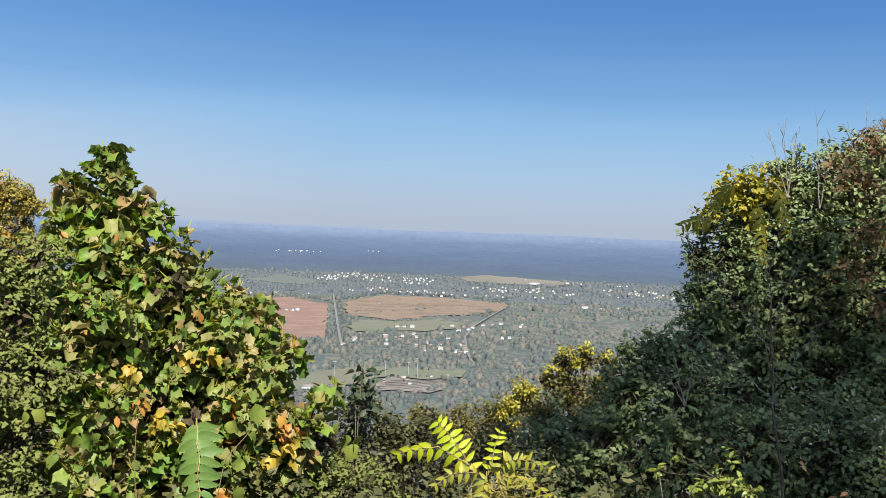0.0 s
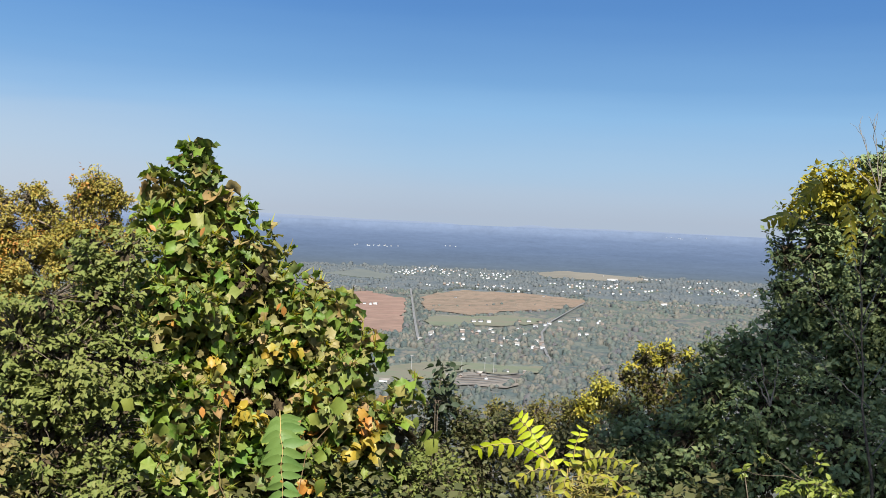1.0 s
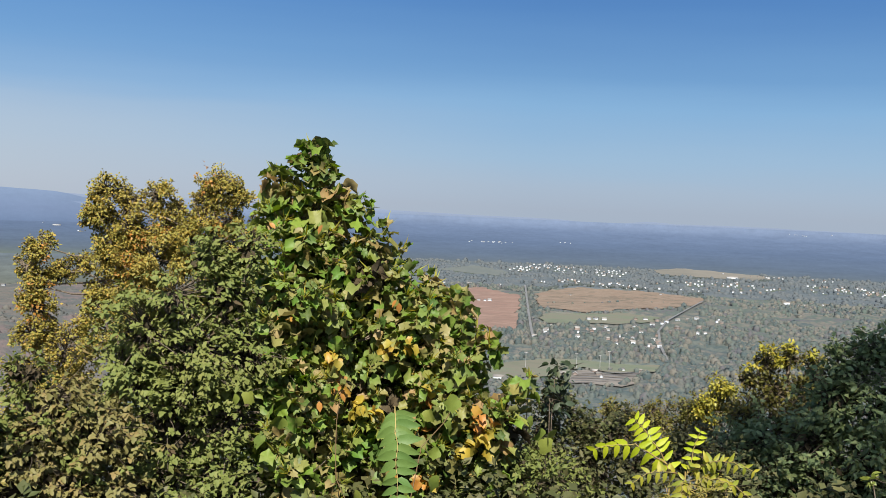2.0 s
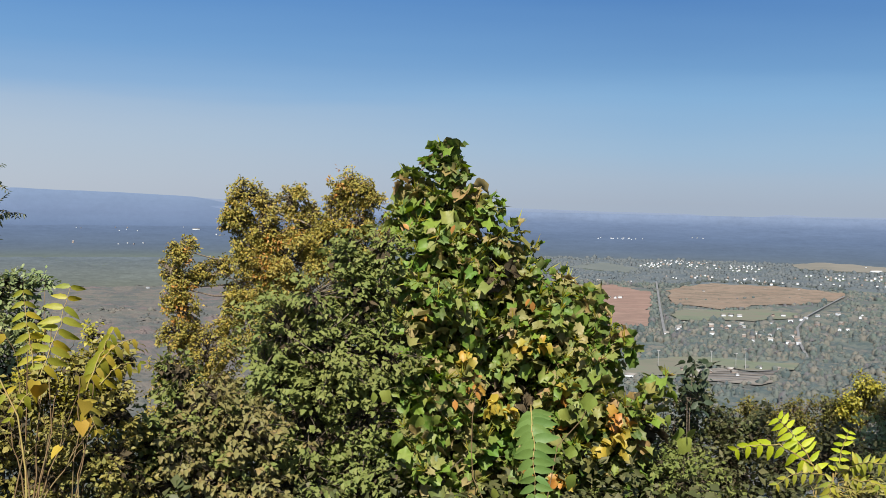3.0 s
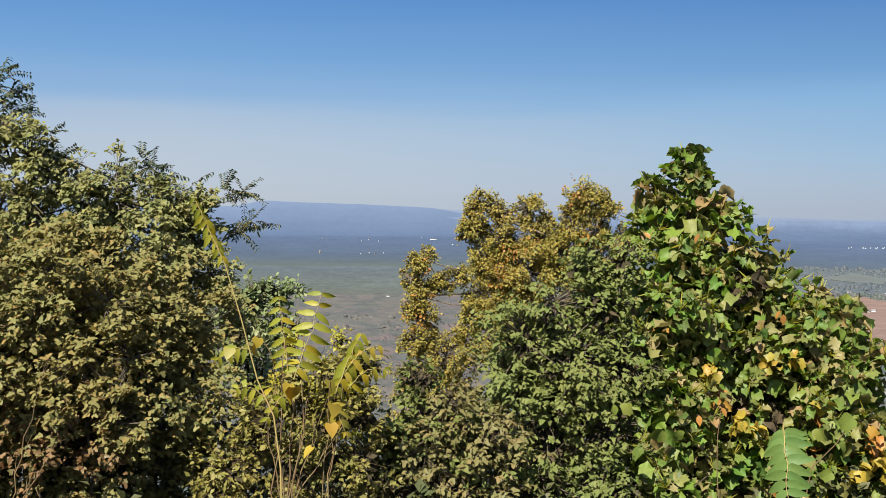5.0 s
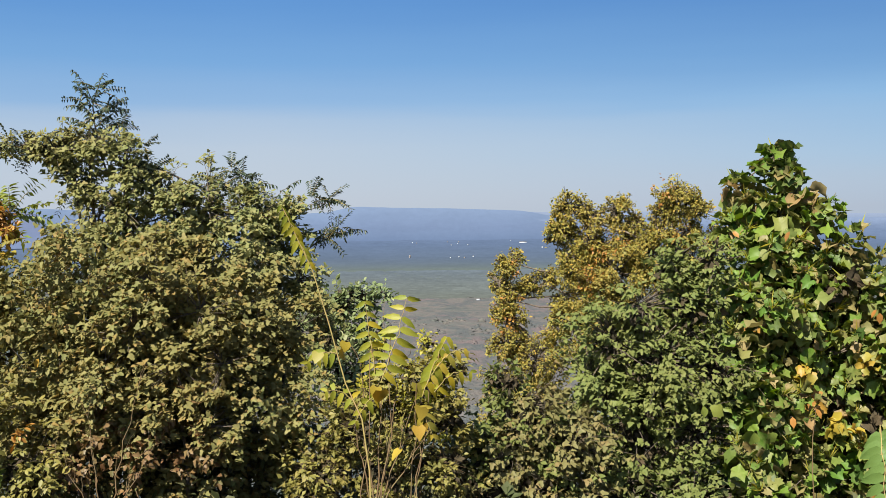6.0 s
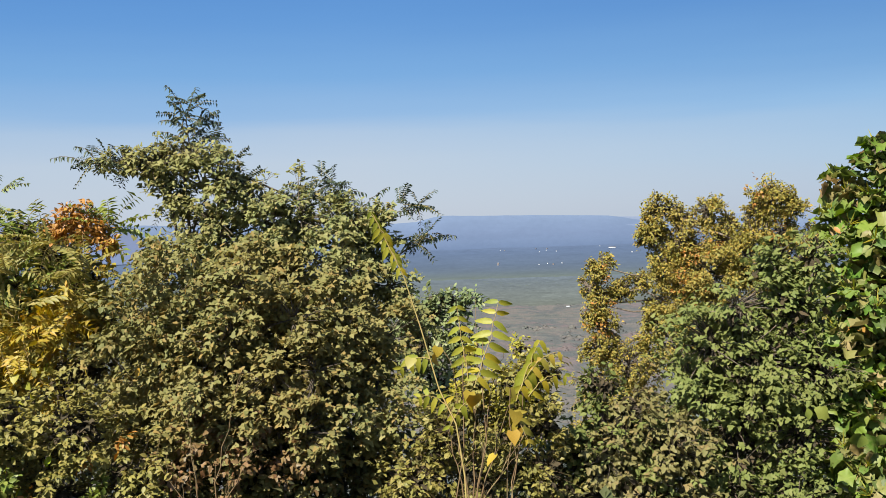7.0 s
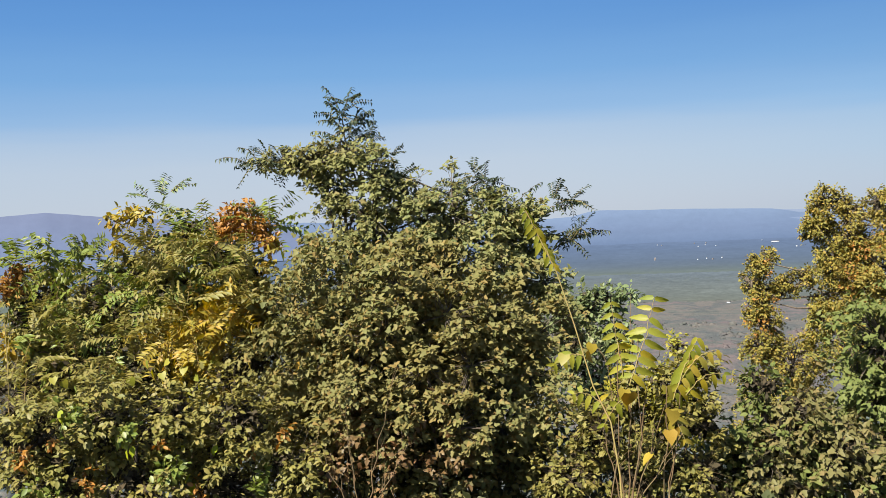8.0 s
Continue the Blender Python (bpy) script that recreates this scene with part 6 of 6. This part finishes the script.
bare("bare_sapling", "bare pale twigs above the leafy crown", (4.05, 12.35, 2.04), [(3.81, 12.43, 2.80), (3.96, 12.38, 2.87), (4.11, 12.33, 2.81), (3.70, 12.46, 2.43)], 0.009, 91, 9)
bare("bare_sapling", "bare pale twigs above the leafy crown", (4.39, 12.24, 1.92), [(4.32, 12.26, 2.88), (4.47, 12.21, 2.71)], 0.008, 92)
bare("bare_sapling", "bare pale twigs above the leafy crown", (5.02, 12.53, 2.22), [(4.81, 12.61, 2.99), (5.01, 12.53, 3.10), (5.16, 12.47, 2.99)], 0.008, 93, 8)
bare("bare_sapling", "slim leafless sapling with pale side branches", (3.06, 8.99, -1.07), [(2.84, 9.06, 1.28)], 0.017, 94, 3, BARK)
for k, (a, b) in enumerate(([(2.93, 9.04, 0.50), (2.50, 9.16, 1.09)], [(2.89, 9.05, 0.89), (3.14, 8.97, 1.47)], [(2.97, 9.02, 0.11), (2.31, 9.22, 0.69)], [(2.88, 9.05, 0.89), (2.78, 9.08, 1.47)], [(2.96, 9.03, 0.30), (3.27, 8.92, 0.87)], [(3.01, 9.01, -0.28), (3.36, 8.89, 0.29)])):
    bare("bare_branch", "pale leafless branch in the shade", a, [b], 0.006, 110 + k, 4)
bare("bare_sapling", "small leafless shrub in the shade", (2.32, 9.73, -0.04), [(2.22, 9.75, 0.37), (2.14, 9.77, 0.26), (2.37, 9.72, 0.33)], 0.01, 95, 3)

# leafy vines with single large leaves
def vine(name, label, base, spots, leaf, size, mat, seed, group=""):
    """A thin vine with separate hanging leaves at the given places."""
    rng = np.random.default_rng(seed)
    bx, by = base
    ob = thing(name, label, "vine", (bx, by, ground_z(bx, by)), group)
    v, f = tubes([(bent((bx, by, ground_z(bx, by)), spots[len(spots) // 2], 10, 0.1, rng, 0.03), 0.006, 0.003)], 5)
    part_np("stem", v, f, RED_STALK, ob, smooth=True)
    me = mesh_np("leaf", *leaf)
    me.materials.append(mat)
    for p in spots:
        y = unit(np.array([rng.normal(0, 0.6), rng.normal(0, 0.4), -0.8]))
        n = unit(np.array([0.3 + rng.normal(0, 0.5), -0.6, 0.6 + rng.normal(0, 0.4)]))
        x = unit(np.cross(y, n))
        z = np.cross(x, y)
        lf = under(new("leaf", me), ob)
        lf.matrix_basis = Matrix(((x[0], y[0], z[0], p[0]), (x[1], y[1], z[1], p[1]), (x[2], y[2], z[2], p[2]), (0, 0, 0, 1))) @ Matrix.Scale(size * rng.uniform(0.8, 1.2), 4)
    return ob


vine("grape_vine", "vine with pale yellow-green heart-shaped leaves", (-6.87, 3.54), [(-6.84, 3.37, 0.61), (-6.82, 3.42, 0.69), (-6.77, 3.51, 0.64), (-6.74, 3.57, 0.57), (-6.73, 3.59, 0.51), (-6.79, 3.47, 0.52), (-6.76, 3.53, 0.48), (-6.71, 3.63, 0.67), (-6.68, 3.68, 0.68), (-6.87, 3.32, 0.64), (-6.88, 3.29, 0.70), (-6.93, 3.18, 0.59), (-7.12, 2.72, 0.64), (-7.10, 2.78, 0.61)], HEART_LEAF, 0.062, PALE_FROND, 201)
vine("yellow_vine", "vine with single yellow and orange leaves", (-3.91, 4.97), [(-3.94, 4.86, 0.53), (-3.74, 4.96, 0.32), (-4.12, 4.76, 0.82), (-4.24, 4.65, 0.76), (-3.77, 4.99, 0.57), (-3.74, 4.99, 0.43), (-3.81, 4.87, 0.19), (-3.97, 4.86, 0.55), (-4.14, 4.74, 0.78)], HEART_LEAF, 0.085, YELLOW, 202)
vine("yellow_vine", "scattered yellow leaves low in the bush", (-5.44, 4.29), [(-5.41, 4.49, 0.37), (-5.52, 4.35, 0.14), (-5.46, 4.43, 0.00), (-5.80, 3.97, 0.04), (-5.73, 4.07, 0.22), (-5.87, 3.87, 0.70), (-5.95, 3.74, 0.41), (-5.17, 4.76, 0.60), (-6.04, 3.59, 0.72)], OVAL_LEAF, 0.07, YELLOW, 203)
vine("green_vine", "deep green vine leaves inside the bush", (-5.48, 4.24), [(-5.60, 4.25, 0.45), (-5.56, 4.30, 0.37), (-5.53, 4.34, 0.42), (-5.58, 4.28, 0.29), (-5.51, 4.37, 0.33), (-5.61, 4.24, 0.35), (-5.54, 4.33, 0.48), (-5.64, 4.19, 0.41), (-5.53, 4.34, 0.25)], OVAL_LEAF, 0.06, GREEN_FROND, 204)
vine("lime_vine", "bright lime shoots low in the thicket", (-6.00, 3.05), [(-5.97, 3.10, 0.09), (-5.96, 3.12, 0.03), (-5.98, 3.08, 0.00), (-5.97, 3.11, -0.02), (-6.13, 2.77, 0.28), (-6.11, 2.80, 0.30), (-6.00, 3.04, 0.23), (-5.99, 3.06, 0.27), (-6.27, 2.43, 0.53), (-6.27, 2.44, 0.56), (-5.89, 3.25, 0.26), (-5.91, 3.22, 0.23)], OVAL_LEAF, 0.065, LIME, 205)
vine("orange_vine", "orange and yellow leaves on the tulip tree", (-2.11, 7.13), [(-2.49, 6.80, 1.44), (-2.15, 6.91, 1.44), (-2.13, 6.92, 0.22), (-1.99, 6.96, 0.28), (-1.62, 7.05, 0.92), (-1.64, 7.05, 0.94)], OVAL_LEAF, 0.07, RUST, 206)
vine("broad_vine", "broad bright green leaves low on the tulip tree", (-2.08, 6.51), [(-2.20, 6.37, 0.21), (-2.11, 6.40, 0.21), (-2.41, 6.30, 0.37), (-2.46, 6.28, 0.33), (-1.30, 6.61, 0.28), (-1.19, 6.63, 0.19), (-1.22, 6.62, 0.02), (-1.11, 6.64, 0.36), (-1.27, 6.61, -0.16), (-0.56, 6.71, 0.13), (-0.53, 6.71, 0.17), (-0.58, 6.71, 0.20), (-0.67, 6.70, 0.25), (-1.41, 6.58, -0.28), (-1.70, 6.52, -0.29)], TULIP_LEAF, 0.088, FRESH, 207)
plant("sunlit_bush", "small yellow-green bush catching the sun", "bush", (1.72, 6.16), [(1.69, 6.17, 0.13, 0.10), (1.78, 6.15, 0.12, 0.10), (1.59, 6.20, 0.06, 0.09), (1.87, 6.12, 0.08, 0.09), (1.46, 6.23, 0.27, 0.03), (1.35, 6.26, 0.16, 0.03), (1.74, 6.16, 0.27, 0.05)], OVAL_LEAF, 0.045, 0.5, FRESH, 208, 0.012, stems=3, spray=6, core=0)
vine("russet_vine", "few russet leaves in the shade", (3.05, 8.47), [(2.82, 8.02, -0.14), (2.83, 8.02, -0.17), (3.15, 7.90, -0.34), (3.07, 7.92, -0.38)], OVAL_LEAF, 0.085, BRONZE, 209)

# unseen tall trees added behind the overlook, crowns set to shade the right slope
for k, (x, y, blobs) in enumerate((
    (7.0, -6.5, [(2.50, -5.50, 15.60, 0.85), (3.45, -5.50, 16.70, 0.9), (4.35, -5.50, 20.00, 1.1), (5.15, -5.50, 20.10, 0.9), (5.35, -5.50, 17.90, 2.0), (5.15, -5.50, 15.10, 1.8), (7.95, -5.50, 15.50, 2.6), (7.63, -5.80, 18.23, 1.8), (10.35, -5.50, 14.80, 2.4), (4.47, -5.50, 20.62, 0.8)]),
    (15.0, -7.0, [(13.07, -6.00, 14.86, 2.8), (16.20, -6.50, 14.91, 2.8), (14.40, -6.50, 17.41, 2.4), (18.57, -6.00, 14.36, 2.6)]))):
    plant("oak_tree", "unseen oak added behind the overlook to cast shade", "tree", (x, y), blobs, SMALL_LEAF, 0.17, 0.66, OAK, 101 + k, 0.18, spray=9, core=0.5)

# bare stems in the brush
bare("bare_sapling", "thin reddish-brown bare stems in the brush", (-4.14, 5.04, -0.32), [(-4.20, 4.99, 0.65), (-4.09, 5.09, 0.78), (-4.01, 5.15, 0.61), (-3.92, 5.22, 0.50), (-4.26, 4.94, 0.41), (-3.86, 5.26, 0.26)], 0.006, 130, 5, RED_STALK)
bare("bare_sapling", "thin tan bare stem at the thicket edge", (-6.93, 2.37, -0.14), [(-6.93, 2.36, 1.10), (-6.90, 2.46, 0.62)], 0.008, 131, 3, STALK)
bare("bare_sapling", "fine bare twigs low in the vine bush", (-5.34, 3.93, -0.30), [(-5.39, 3.87, 0.38), (-5.21, 4.10, 0.54), (-5.16, 4.17, 0.18), (-5.49, 3.71, 0.18)], 0.005, 132, 5, RED_STALK)
